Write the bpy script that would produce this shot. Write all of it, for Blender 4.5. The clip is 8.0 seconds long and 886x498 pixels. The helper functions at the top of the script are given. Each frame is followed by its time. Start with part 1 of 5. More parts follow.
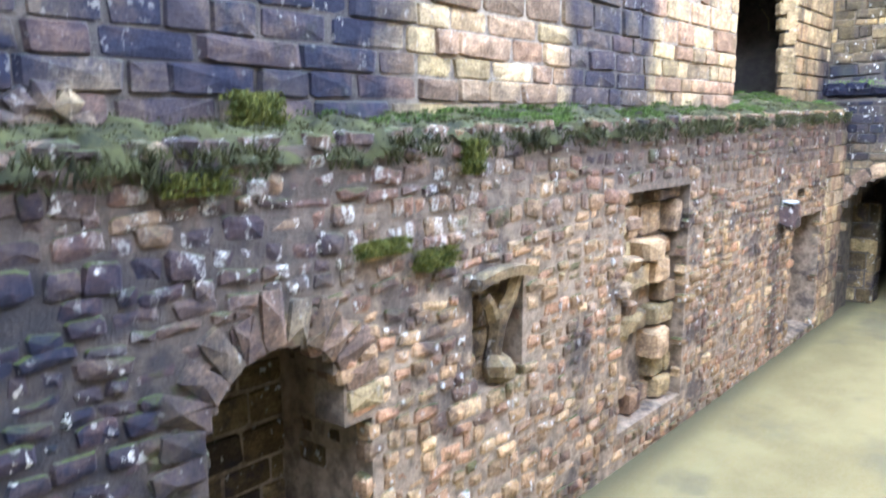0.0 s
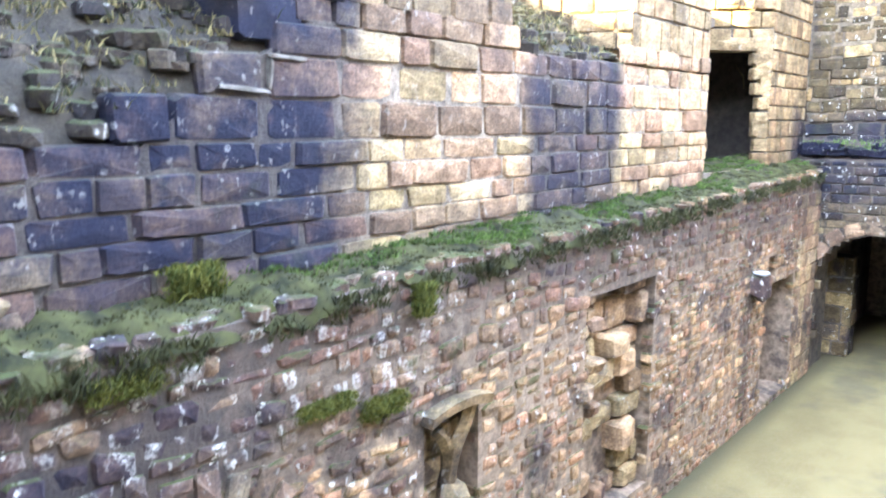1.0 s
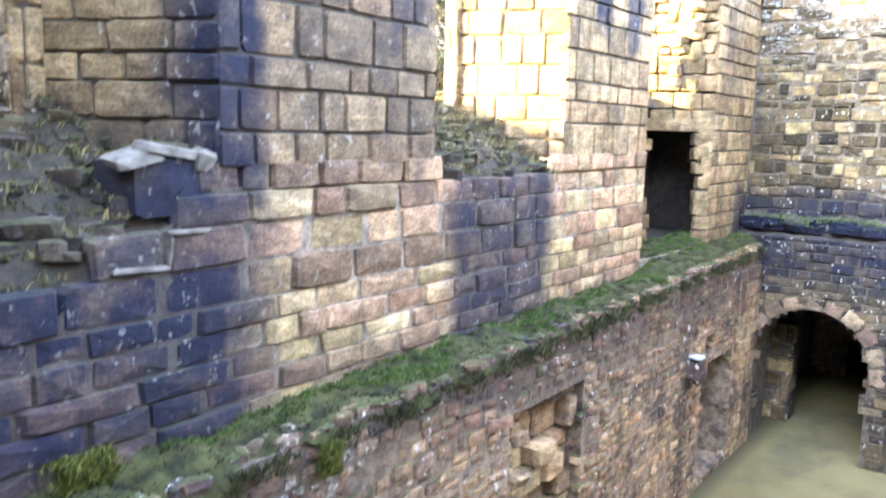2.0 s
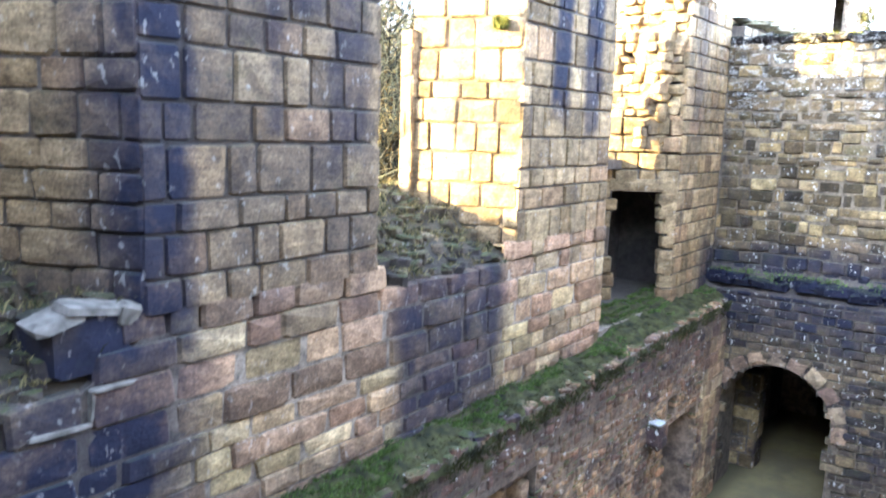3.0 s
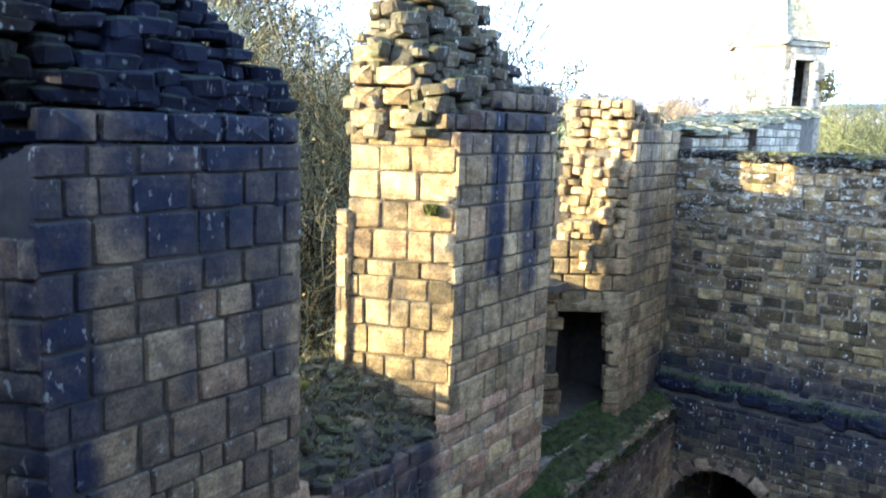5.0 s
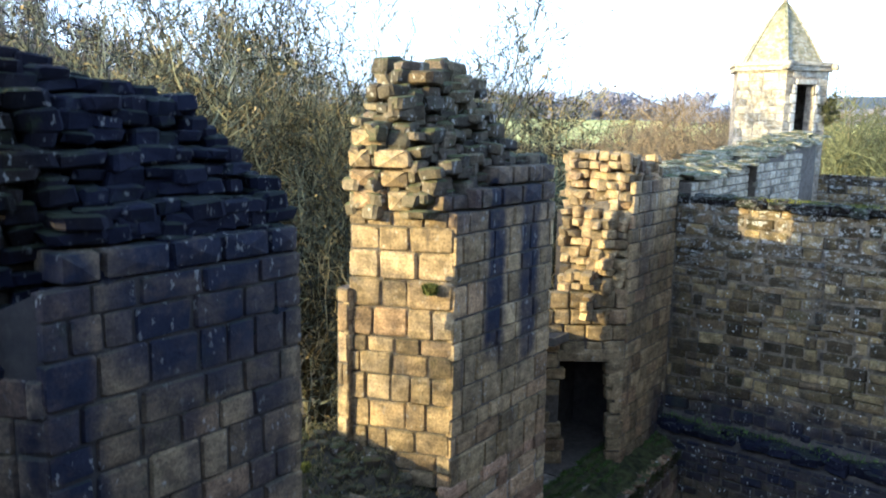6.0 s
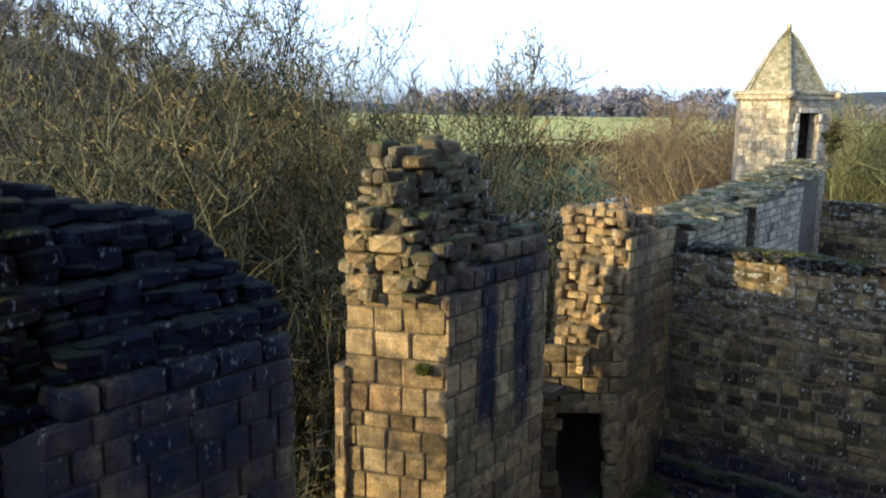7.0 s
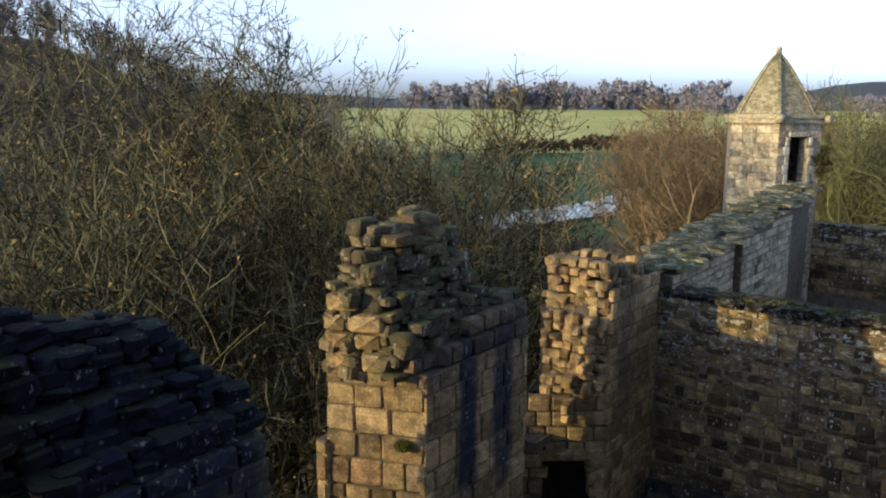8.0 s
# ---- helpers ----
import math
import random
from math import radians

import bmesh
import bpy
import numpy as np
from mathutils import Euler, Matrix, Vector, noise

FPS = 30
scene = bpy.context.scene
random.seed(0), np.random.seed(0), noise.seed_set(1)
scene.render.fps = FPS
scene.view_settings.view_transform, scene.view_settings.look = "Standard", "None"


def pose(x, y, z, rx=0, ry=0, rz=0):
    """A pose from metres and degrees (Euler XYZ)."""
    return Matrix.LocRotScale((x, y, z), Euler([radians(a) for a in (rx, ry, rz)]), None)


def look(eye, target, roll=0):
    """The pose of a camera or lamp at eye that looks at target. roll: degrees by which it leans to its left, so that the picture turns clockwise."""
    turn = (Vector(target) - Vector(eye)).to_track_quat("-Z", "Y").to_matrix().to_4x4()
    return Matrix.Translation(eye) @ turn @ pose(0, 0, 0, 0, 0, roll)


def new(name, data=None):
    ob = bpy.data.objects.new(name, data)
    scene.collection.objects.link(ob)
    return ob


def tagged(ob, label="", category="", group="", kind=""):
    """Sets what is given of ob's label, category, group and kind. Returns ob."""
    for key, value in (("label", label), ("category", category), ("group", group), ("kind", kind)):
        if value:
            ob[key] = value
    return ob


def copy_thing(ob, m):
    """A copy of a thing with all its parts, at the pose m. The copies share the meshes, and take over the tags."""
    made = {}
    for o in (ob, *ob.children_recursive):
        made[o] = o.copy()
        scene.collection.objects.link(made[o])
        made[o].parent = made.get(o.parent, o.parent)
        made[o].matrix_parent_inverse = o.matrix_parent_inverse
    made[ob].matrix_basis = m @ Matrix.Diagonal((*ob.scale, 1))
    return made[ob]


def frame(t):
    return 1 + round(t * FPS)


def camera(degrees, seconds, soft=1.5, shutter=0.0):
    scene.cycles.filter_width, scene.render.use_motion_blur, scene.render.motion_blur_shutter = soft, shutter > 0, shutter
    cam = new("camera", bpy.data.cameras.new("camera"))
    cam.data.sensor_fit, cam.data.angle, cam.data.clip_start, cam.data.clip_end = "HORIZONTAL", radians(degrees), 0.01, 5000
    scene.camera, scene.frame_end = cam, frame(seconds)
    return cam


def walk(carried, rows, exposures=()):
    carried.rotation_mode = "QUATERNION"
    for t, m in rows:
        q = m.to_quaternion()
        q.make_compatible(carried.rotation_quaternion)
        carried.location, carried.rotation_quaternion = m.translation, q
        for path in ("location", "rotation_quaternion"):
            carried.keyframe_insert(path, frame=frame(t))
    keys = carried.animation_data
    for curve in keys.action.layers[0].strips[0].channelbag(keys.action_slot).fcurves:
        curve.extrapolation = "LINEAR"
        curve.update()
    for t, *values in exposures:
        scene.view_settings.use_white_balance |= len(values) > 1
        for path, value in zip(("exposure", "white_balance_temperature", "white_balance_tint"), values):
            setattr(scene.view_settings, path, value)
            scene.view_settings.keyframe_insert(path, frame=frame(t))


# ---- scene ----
cam = camera(59.3, 8.0, soft=2.0, shutter=0.5)
PATH = [
    (0, (0.002, 0.001, 3.815), (1.514, 1.269, 3.487), -0.1),
    (0.5, (0.177, -0.026, 4.327), (1.698, 1.236, 4.017), 0.0),
    (1, (0.366, -0.103, 4.857), (1.893, 1.149, 4.533), 0.2),
    (1.5, (0.55, -0.206, 5.365), (2.093, 1.019, 5.02), 0.5),
    (1.7, (0.639, -0.29, 5.634), (2.202, 0.919, 5.321), 1.1),
    (2.8, (1.083, -0.548, 6.856), (2.671, 0.628, 6.547), 1.4),
    (3, (1.153, -0.617, 7.089), (2.74, 0.559, 6.776), 1.8),
    (3.5, (1.309, -0.726, 7.622), (2.896, 0.45, 7.307), 1.7),
    (4, (1.441, -0.83, 8.162), (3.041, 0.33, 7.859), 2.5),
    (4.5, (1.525, -0.933, 8.711), (3.134, 0.216, 8.415), 2.1),
    (5, (1.572, -1.008, 9.263), (3.18, 0.138, 8.947), 2.0),
    (5.2, (1.581, -1.03, 9.436), (3.192, 0.118, 9.136), 2.0),
    (6.3, (1.607, -1.176, 10.573), (3.196, -0.007, 10.247), 0.9),
    (6.5, (1.6, -1.255, 10.798), (3.185, -0.081, 10.471), 0.9),
    (7, (1.647, -1.324, 11.31), (3.225, -0.138, 10.983), 0.9),
    (7.5, (1.743, -1.416, 11.902), (3.318, -0.224, 11.588), 0.8),
    (8, (1.828, -1.56, 12.397), (3.4, -0.372, 12.054), 0.4),
]
EXPOSURES = [(0, 6.1, 5050, 11), (1, 6.25, 5050, 11), (1.5, 6.0, 5050, 11), (3, 5.0, 4800, 11), (3.5, 4.6, 4650, 9), (4.5, 3.7, 4350, 6), (5, 3.3, 4270, 5), (6.5, 1.9, 4500, 5), (8, 0.88, 4850, 8)]
walk(cam, [(t, look(eye, target, roll)) for t, eye, target, roll in PATH], EXPOSURES)

# ---------------------------------------------------------------- world and light
SUN_EL, SUN_SLOPE = radians(10.6), -0.55
sun_way = Vector((1.0, SUN_SLOPE, 0)).normalized() * math.cos(SUN_EL) + Vector((0, 0, -math.sin(SUN_EL)))
world = bpy.data.worlds.new("sky")
scene.world = world
world.use_nodes = True
wn = world.node_tree
sky = wn.nodes.new("ShaderNodeTexSky")
sky.sky_type = "NISHITA"
sky.sun_disc = False
sky.sun_elevation = SUN_EL
sky.sun_rotation = math.atan2(-sun_way.x, -sun_way.y)
sky.air_density, sky.dust_density, sky.ozone_density = 1.0, 2.5, 1.0
wn.nodes["Background"].inputs["Strength"].default_value = 0.05
wn.links.new(sky.outputs[0], wn.nodes["Background"].inputs["Color"])
# thin white winter haze, thickest towards the horizon as the clear sky's own brightness is
grey = wn.nodes.new("ShaderNodeRGBToBW")
wn.links.new(sky.outputs[0], grey.inputs[0])
veil = wn.nodes.new("ShaderNodeMath")
veil.operation = "MINIMUM"
veil.inputs[1].default_value = 4.4
depth = wn.nodes.new("ShaderNodeMath")
depth.operation = "POWER"
depth.inputs[1].default_value = 1.4
wn.links.new(grey.outputs[0], depth.inputs[0])
wn.links.new(depth.outputs[0], veil.inputs[0])
dim = wn.nodes.new("ShaderNodeMath")
dim.operation = "MULTIPLY"
dim.inputs[1].default_value = 0.15
wn.links.new(veil.outputs[0], dim.inputs[0])
haze = wn.nodes.new("ShaderNodeBackground")
haze.inputs["Color"].default_value = (1.0, 0.96, 0.95, 1)
wn.links.new(dim.outputs[0], haze.inputs["Strength"])
both = wn.nodes.new("ShaderNodeAddShader")
wn.links.new(wn.nodes["Background"].outputs[0], both.inputs[0])
wn.links.new(haze.outputs[0], both.inputs[1])
wn.links.new(both.outputs[0], wn.nodes["World Output"].inputs["Surface"])
sun_data = bpy.data.lights.new("sun", "SUN")
sun_data.energy, sun_data.angle, sun_data.color = 4.0, radians(0.6), (1.0, 0.63, 0.19)
sun = new("sun", sun_data)
sun.matrix_world = look((-30, 25, 20), Vector((-30, 25, 20)) + sun_way)


# ---------------------------------------------------------------- node helpers
class Nodes:
    def __init__(self, tree):
        self.tree = tree

    def add(self, kind, props=None, **ins):
        n = self.tree.nodes.new(kind)
        props = props or {}
        if "operation" in props:
            n.operation = props["operation"]
        if "use_clamp" in props:
            n.use_clamp = props["use_clamp"]
        if "interpolation_type" in props:
            n.interpolation_type = props["interpolation_type"]
        if "data_type" in props:
            n.data_type = props["data_type"]
        if "blend_type" in props:
            n.blend_type = props["blend_type"]
        for k, v in ins.items():
            key = int(k[1:]) if k[0] == "i" and k[1:].isdigit() else k.replace("_", " ")
            sock = n.inputs[key]
            if isinstance(v, bpy.types.NodeSocket):
                self.tree.links.new(v, sock)
            else:
                sock.default_value = v
        return n

    def math(self, op, a, b=0.0, clamp=False):
        return self.add("ShaderNodeMath", {"operation": op, "use_clamp": clamp}, i0=a, i1=b).outputs[0]

    def smooth(self, v, a, b, lo=0.0, hi=1.0):
        return self.add("ShaderNodeMapRange", {"interpolation_type": "SMOOTHSTEP"}, i0=v, i1=a, i2=b, i3=lo, i4=hi).outputs[0]

    def noise(self, pos, scale, detail=4.0, rough=0.55):
        return self.add("ShaderNodeTexNoise", None, Vector=pos, Scale=scale, Detail=detail, Roughness=rough)

    def mix(self, f, a, b, mode="MIX"):
        n = self.add("ShaderNodeMix", {"data_type": "RGBA", "blend_type": mode}, i0=f, i6=a, i7=b)
        return n.outputs[2]

    def ramp(self, f, stops, mode="LINEAR"):
        n = self.add("ShaderNodeValToRGB", None, Fac=f)
        n.color_ramp.interpolation = mode
        e = n.color_ramp.elements
        while len(e) < len(stops):
            e.new(0.5)
        for el, (p, c) in zip(e, stops):
            el.position, el.color = p, (*c, 1)
        return n.outputs[0]

    def stretch(self, pos, sx, sy, sz):
        return self.add("ShaderNodeVectorMath", {"operation": "MULTIPLY"}, i0=pos, i1=(sx, sy, sz)).outputs[0]


def material(name, build):
    m = bpy.data.materials.new(name)
    m.use_nodes = True
    n = Nodes(m.node_tree)
    bsdf = m.node_tree.nodes["Principled BSDF"]
    build(n, bsdf)
    return m


def link(n, out, bsdf, key):
    n.tree.links.new(out, bsdf.inputs[key])


# Dark algae and painted shade on the masonry: x0, x1, z0, z1, soft, strength
ALGAE_SHADE = [
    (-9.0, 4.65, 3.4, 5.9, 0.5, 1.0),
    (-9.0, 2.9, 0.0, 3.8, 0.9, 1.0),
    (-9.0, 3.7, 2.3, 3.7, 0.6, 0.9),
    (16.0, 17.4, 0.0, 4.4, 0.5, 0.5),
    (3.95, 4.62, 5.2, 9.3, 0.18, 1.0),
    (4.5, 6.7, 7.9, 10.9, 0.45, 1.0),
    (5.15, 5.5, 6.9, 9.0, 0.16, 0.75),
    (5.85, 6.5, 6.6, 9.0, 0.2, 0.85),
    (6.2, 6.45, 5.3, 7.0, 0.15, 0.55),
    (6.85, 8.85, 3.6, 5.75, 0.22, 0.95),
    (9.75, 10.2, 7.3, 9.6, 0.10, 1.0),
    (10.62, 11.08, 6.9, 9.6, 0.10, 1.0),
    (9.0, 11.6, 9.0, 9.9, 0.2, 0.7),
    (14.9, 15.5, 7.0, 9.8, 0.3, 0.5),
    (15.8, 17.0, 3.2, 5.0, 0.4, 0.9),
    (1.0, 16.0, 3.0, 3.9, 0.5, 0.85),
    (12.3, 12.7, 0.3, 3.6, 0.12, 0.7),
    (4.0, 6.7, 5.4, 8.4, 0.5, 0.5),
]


def algae_shade_group():
    g = bpy.data.node_groups.new("algae_shade", "ShaderNodeTree")
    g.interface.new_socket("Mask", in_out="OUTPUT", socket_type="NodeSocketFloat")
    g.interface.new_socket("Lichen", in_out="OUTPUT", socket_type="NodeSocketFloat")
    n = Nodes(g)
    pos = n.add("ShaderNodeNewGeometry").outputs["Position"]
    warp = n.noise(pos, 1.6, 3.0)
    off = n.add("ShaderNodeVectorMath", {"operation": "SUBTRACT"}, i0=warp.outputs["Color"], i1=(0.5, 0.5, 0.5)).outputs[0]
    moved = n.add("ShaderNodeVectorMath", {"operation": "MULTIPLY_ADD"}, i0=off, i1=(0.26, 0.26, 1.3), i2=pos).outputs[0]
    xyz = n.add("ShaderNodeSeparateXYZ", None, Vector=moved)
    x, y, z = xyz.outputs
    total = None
    for x0, x1, z0, z1, s, k in ALGAE_SHADE:
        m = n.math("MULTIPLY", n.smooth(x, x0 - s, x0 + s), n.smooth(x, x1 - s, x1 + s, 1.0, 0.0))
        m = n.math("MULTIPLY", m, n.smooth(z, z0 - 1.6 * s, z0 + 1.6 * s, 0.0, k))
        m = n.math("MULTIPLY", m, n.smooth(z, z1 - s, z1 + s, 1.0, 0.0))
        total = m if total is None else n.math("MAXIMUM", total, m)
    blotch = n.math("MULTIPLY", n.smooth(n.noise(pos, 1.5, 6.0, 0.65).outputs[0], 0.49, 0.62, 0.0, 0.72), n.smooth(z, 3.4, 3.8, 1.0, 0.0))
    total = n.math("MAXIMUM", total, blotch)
    streak = n.noise(n.stretch(pos, 3.2, 3.2, 0.35), 1.0, 4.0).outputs[0]
    run = n.smooth(streak, 0.56, 0.74, 0.0, 0.55)
    total = n.math("MAXIMUM", total, run)
    patch = n.noise(pos, 2.3, 6.0, 0.65).outputs[0]
    total = n.math("MULTIPLY", total, n.smooth(patch, 0.36, 0.56, 0.82, 1.0))
    out = n.add("NodeGroupOutput")
    g.links.new(total, out.inputs["Mask"])
    spots = n.add("ShaderNodeTexVoronoi", None, Vector=pos, Scale=5.5)
    field = n.noise(pos, 0.9, 2.0).outputs[0]
    crust = n.math("MULTIPLY", n.smooth(x, 15.9, 16.3), n.smooth(z, 6.8, 8.6, 0.0, 0.75))
    crust = n.math("MULTIPLY", crust, n.smooth(n.noise(n.stretch(pos, 6.0, 6.0, 11.0), 1.0, 4.0, 0.65).outputs[0], 0.50, 0.60))
    wash = n.math("MULTIPLY", n.smooth(x, 1.4, 2.4), n.smooth(x, 4.4, 5.6, 1.0, 0.0))
    wash = n.math("MULTIPLY", wash, n.math("MULTIPLY", n.smooth(z, 2.5, 3.0, 0.0, 0.5), n.smooth(z, 3.6, 3.8, 1.0, 0.0)))
    wash = n.math("MULTIPLY", wash, n.smooth(n.noise(n.stretch(pos, 8.0, 8.0, 4.5), 1.0, 5.0, 0.65).outputs[0], 0.50, 0.60))
    crust = n.math("MAXIMUM", crust, wash)
    # white lime runs down the tops of the piers
    drip = n.smooth(n.noise(n.stretch(pos, 7.0, 7.0, 0.7), 1.0, 3.0).outputs[0], 0.63, 0.68)
    drip = n.math("MULTIPLY", drip, n.math("MULTIPLY", n.smooth(z, 8.2, 8.9), n.smooth(x, 8.9, 9.6)))
    crust = n.math("MAXIMUM", crust, drip)
    spot = n.math("MULTIPLY", n.smooth(spots.outputs["Distance"], 0.10, 0.17, 1.0, 0.0), n.smooth(field, 0.45, 0.62))
    g.links.new(n.math("MAXIMUM", spot, crust), out.inputs["Lichen"])
    return g


ALGAE_SHADE_GROUP = algae_shade_group()


def stone_material(name, colours, joined=False, algae_shade=1.0, moss=0.5, lichen=0.6, bump=0.85, dirt=0.5, vary=(0.68, 1.28), gloss=0.25):
    def build(n, bsdf):
        geo = n.add("ShaderNodeNewGeometry")
        pos = geo.outputs["Position"]
        rnd = geo.outputs["Random Per Island"] if joined else n.add("ShaderNodeObjectInfo").outputs["Random"]
        col = n.ramp(rnd, [(i / (len(colours) - 1), c) for i, c in enumerate(colours)], "CONSTANT" if len(colours) > 9 else "LINEAR")
        tone = n.math("FRACT", n.math("MULTIPLY", rnd, 17.31))
        grain = n.noise(pos, 38.0, 6.0, 0.7).outputs[0]
        blot = n.noise(pos, 5.5, 5.0, 0.6).outputs[0]
        bed = n.noise(n.stretch(pos, 3.0, 3.0, 26.0), 1.0, 3.0).outputs[0]
        val = n.math("MULTIPLY", n.smooth(grain, 0.28, 0.72, 0.55, 1.36), n.smooth(blot, 0.25, 0.75, 1 - dirt, 1 + dirt * 0.6))
        val = n.math("MULTIPLY", val, n.smooth(bed, 0.3, 0.7, 0.82, 1.1))
        val = n.math("MULTIPLY", val, n.smooth(tone, 0.0, 1.0, *vary))
        grey = n.add("ShaderNodeCombineColor", None, i0=val, i1=val, i2=val).outputs[0]
        col = n.mix(1.0, col, grey, "MULTIPLY")
        g = n.add("ShaderNodeGroup")
        g.node_tree = ALGAE_SHADE_GROUP
        own = n.math("FRACT", n.math("MULTIPLY", rnd, 7.77))
        mask = n.math("MULTIPLY", n.math("MULTIPLY", g.outputs["Mask"], n.smooth(own, 0.0, 0.4, 0.9, 1.0)), algae_shade)
        # Algae colour darkened for shade, with the sky's blue cast put in.
        shaded_algae = n.mix(blot, (0.006, 0.008, 0.021, 1), (0.020, 0.021, 0.040, 1))
        col = n.mix(mask, col, shaded_algae)
        white = n.math("MULTIPLY", g.outputs["Lichen"], n.smooth(grain, 0.35, 0.6, 0.0, lichen))
        col = n.mix(white, col, (0.55, 0.55, 0.52, 1))
        fleck = n.noise(n.stretch(pos, 15.0, 15.0, 9.0), 1.0, 3.0, 0.6).outputs[0]
        fleck = n.math("MULTIPLY", n.smooth(fleck, 0.615, 0.67, 0.0, 0.9 * lichen), n.smooth(n.noise(pos, 1.3, 3.0).outputs[0], 0.40, 0.58))
        col = n.mix(fleck, col, (0.50, 0.49, 0.45, 1))
        up = n.add("ShaderNodeSeparateXYZ", None, Vector=geo.outputs["Normal"]).outputs[2]
        damp_green = n.noise(pos, 3.1, 5.0, 0.65).outputs[0]
        green = n.math("MULTIPLY", n.smooth(up, 0.25, 0.75), n.smooth(damp_green, 0.38, 0.56, 0.0, moss))
        side = n.smooth(n.noise(pos, 1.7, 6.0, 0.7).outputs[0], 0.56, 0.68, 0.0, moss * 0.8)
        green = n.math("MAXIMUM", green, side)
        col = n.mix(green, col, n.mix(grain, (0.020, 0.030, 0.009, 1), (0.065, 0.078, 0.020, 1)))
        link(n, col, bsdf, "Base Color")
        bsdf.inputs["Roughness"].default_value = 0.92
        bsdf.inputs["Specular IOR Level"].default_value = gloss
        h = n.math("ADD", n.math("MULTIPLY", grain, 0.35), n.math("ADD", blot, n.math("MULTIPLY", bed, 0.4)))
        b = n.add("ShaderNodeBump", None, Strength=bump, Distance=0.02, Height=h)
        link(n, b.outputs[0], bsdf, "Normal")
    return material(name, build)


ASHLAR = [(0.278, 0.202, 0.101), (0.251, 0.186, 0.097), (0.333, 0.244, 0.125), (0.212, 0.158, 0.085), (0.301, 0.222, 0.116), (0.261, 0.174, 0.090), (0.355, 0.266, 0.139), (0.233, 0.171, 0.087), (0.305, 0.216, 0.103)]
WARM = [(0.382, 0.252, 0.143), (0.424, 0.304, 0.167), (0.318, 0.200, 0.117), (0.444, 0.346, 0.167), (0.350, 0.252, 0.150),
        (0.403, 0.252, 0.150), (0.264, 0.179, 0.109), (0.466, 0.366, 0.201), (0.330, 0.231, 0.126)]
RUBBLE = [(0.327, 0.207, 0.114), (0.428, 0.284, 0.148), (0.215, 0.142, 0.099), (0.479, 0.326, 0.172), (0.301, 0.185, 0.114),
          (0.418, 0.238, 0.132), (0.252, 0.173, 0.108), (0.504, 0.359, 0.197), (0.353, 0.217, 0.108)]
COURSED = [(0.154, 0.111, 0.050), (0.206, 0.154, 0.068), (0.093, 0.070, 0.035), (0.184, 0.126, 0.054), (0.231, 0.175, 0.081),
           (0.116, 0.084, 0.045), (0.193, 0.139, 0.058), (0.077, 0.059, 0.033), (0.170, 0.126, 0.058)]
CORE = [(0.078, 0.066, 0.042), (0.117, 0.095, 0.059), (0.053, 0.046, 0.034), (0.137, 0.110, 0.062), (0.092, 0.071, 0.050), (0.146, 0.121, 0.070)]
# Same core rubble as CORE, with deep shade put into the colour.
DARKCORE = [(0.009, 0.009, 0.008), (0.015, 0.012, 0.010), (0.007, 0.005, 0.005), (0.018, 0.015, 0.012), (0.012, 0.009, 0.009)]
TURRET = [(0.372, 0.323, 0.228), (0.319, 0.270, 0.187), (0.407, 0.357, 0.262), (0.291, 0.243, 0.172)]


def pair(name, colours, **kw):
    return stone_material(name, colours, False, **kw), stone_material(name + "_joined", colours, True, **kw)


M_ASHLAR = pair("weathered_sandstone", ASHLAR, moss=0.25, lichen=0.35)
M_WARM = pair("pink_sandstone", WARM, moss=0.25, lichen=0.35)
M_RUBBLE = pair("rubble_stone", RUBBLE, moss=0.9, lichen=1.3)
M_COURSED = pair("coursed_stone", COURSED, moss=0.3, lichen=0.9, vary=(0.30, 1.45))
M_CORE = pair("core_rubble", CORE, moss=0.7, algae_shade=0.5)
M_DARKCORE = pair("shaded_core_rubble", DARKCORE, moss=0.3, algae_shade=0.8, lichen=0.3, gloss=0.08)
M_TURRET = pair("pale_turret_stone", TURRET, moss=0.3, algae_shade=0.3)
M_ROOF = pair("mossy_roof_stone", [(0.24, 0.22, 0.14), (0.30, 0.27, 0.17), (0.20, 0.19, 0.13), (0.33, 0.29, 0.18)], moss=0.95, algae_shade=0.5)


def mortar_material(name, a, b, algae_shade=0.8):
    def build(n, bsdf):
        pos = n.add("ShaderNodeNewGeometry").outputs["Position"]
        f = n.noise(pos, 7.0, 6.0, 0.7).outputs[0]
        fine = n.noise(pos, 60.0, 4.0, 0.7).outputs[0]
        col = n.mix(n.smooth(f, 0.3, 0.7), a, b)
        g = n.add("ShaderNodeGroup")
        g.node_tree = ALGAE_SHADE_GROUP
        col = n.mix(n.math("MULTIPLY", g.outputs["Mask"], algae_shade), col, (0.015, 0.015, 0.02, 1))
        link(n, col, bsdf, "Base Color")
        bsdf.inputs["Roughness"].default_value = 0.95
        h = n.math("ADD", f, n.math("MULTIPLY", fine, 0.4))
        link(n, n.add("ShaderNodeBump", None, Strength=0.7, Distance=0.03, Height=h).outputs[0], bsdf, "Normal")
    return material(name, build)


M_MORTAR = mortar_material("lime_mortar", (0.12, 0.090, 0.058, 1), (0.38, 0.29, 0.20, 1), 0.97)
M_POINTING = mortar_material("pale_pointing", (0.08, 0.065, 0.05, 1), (0.38, 0.32, 0.24, 1), 0.85)
M_EASTJOINT = mortar_material("brown_pointing", (0.055, 0.043, 0.027, 1), (0.20, 0.16, 0.105, 1), 0.8)
M_JOINT = mortar_material("dark_joint", (0.05, 0.04, 0.03, 1), (0.12, 0.10, 0.075, 1))
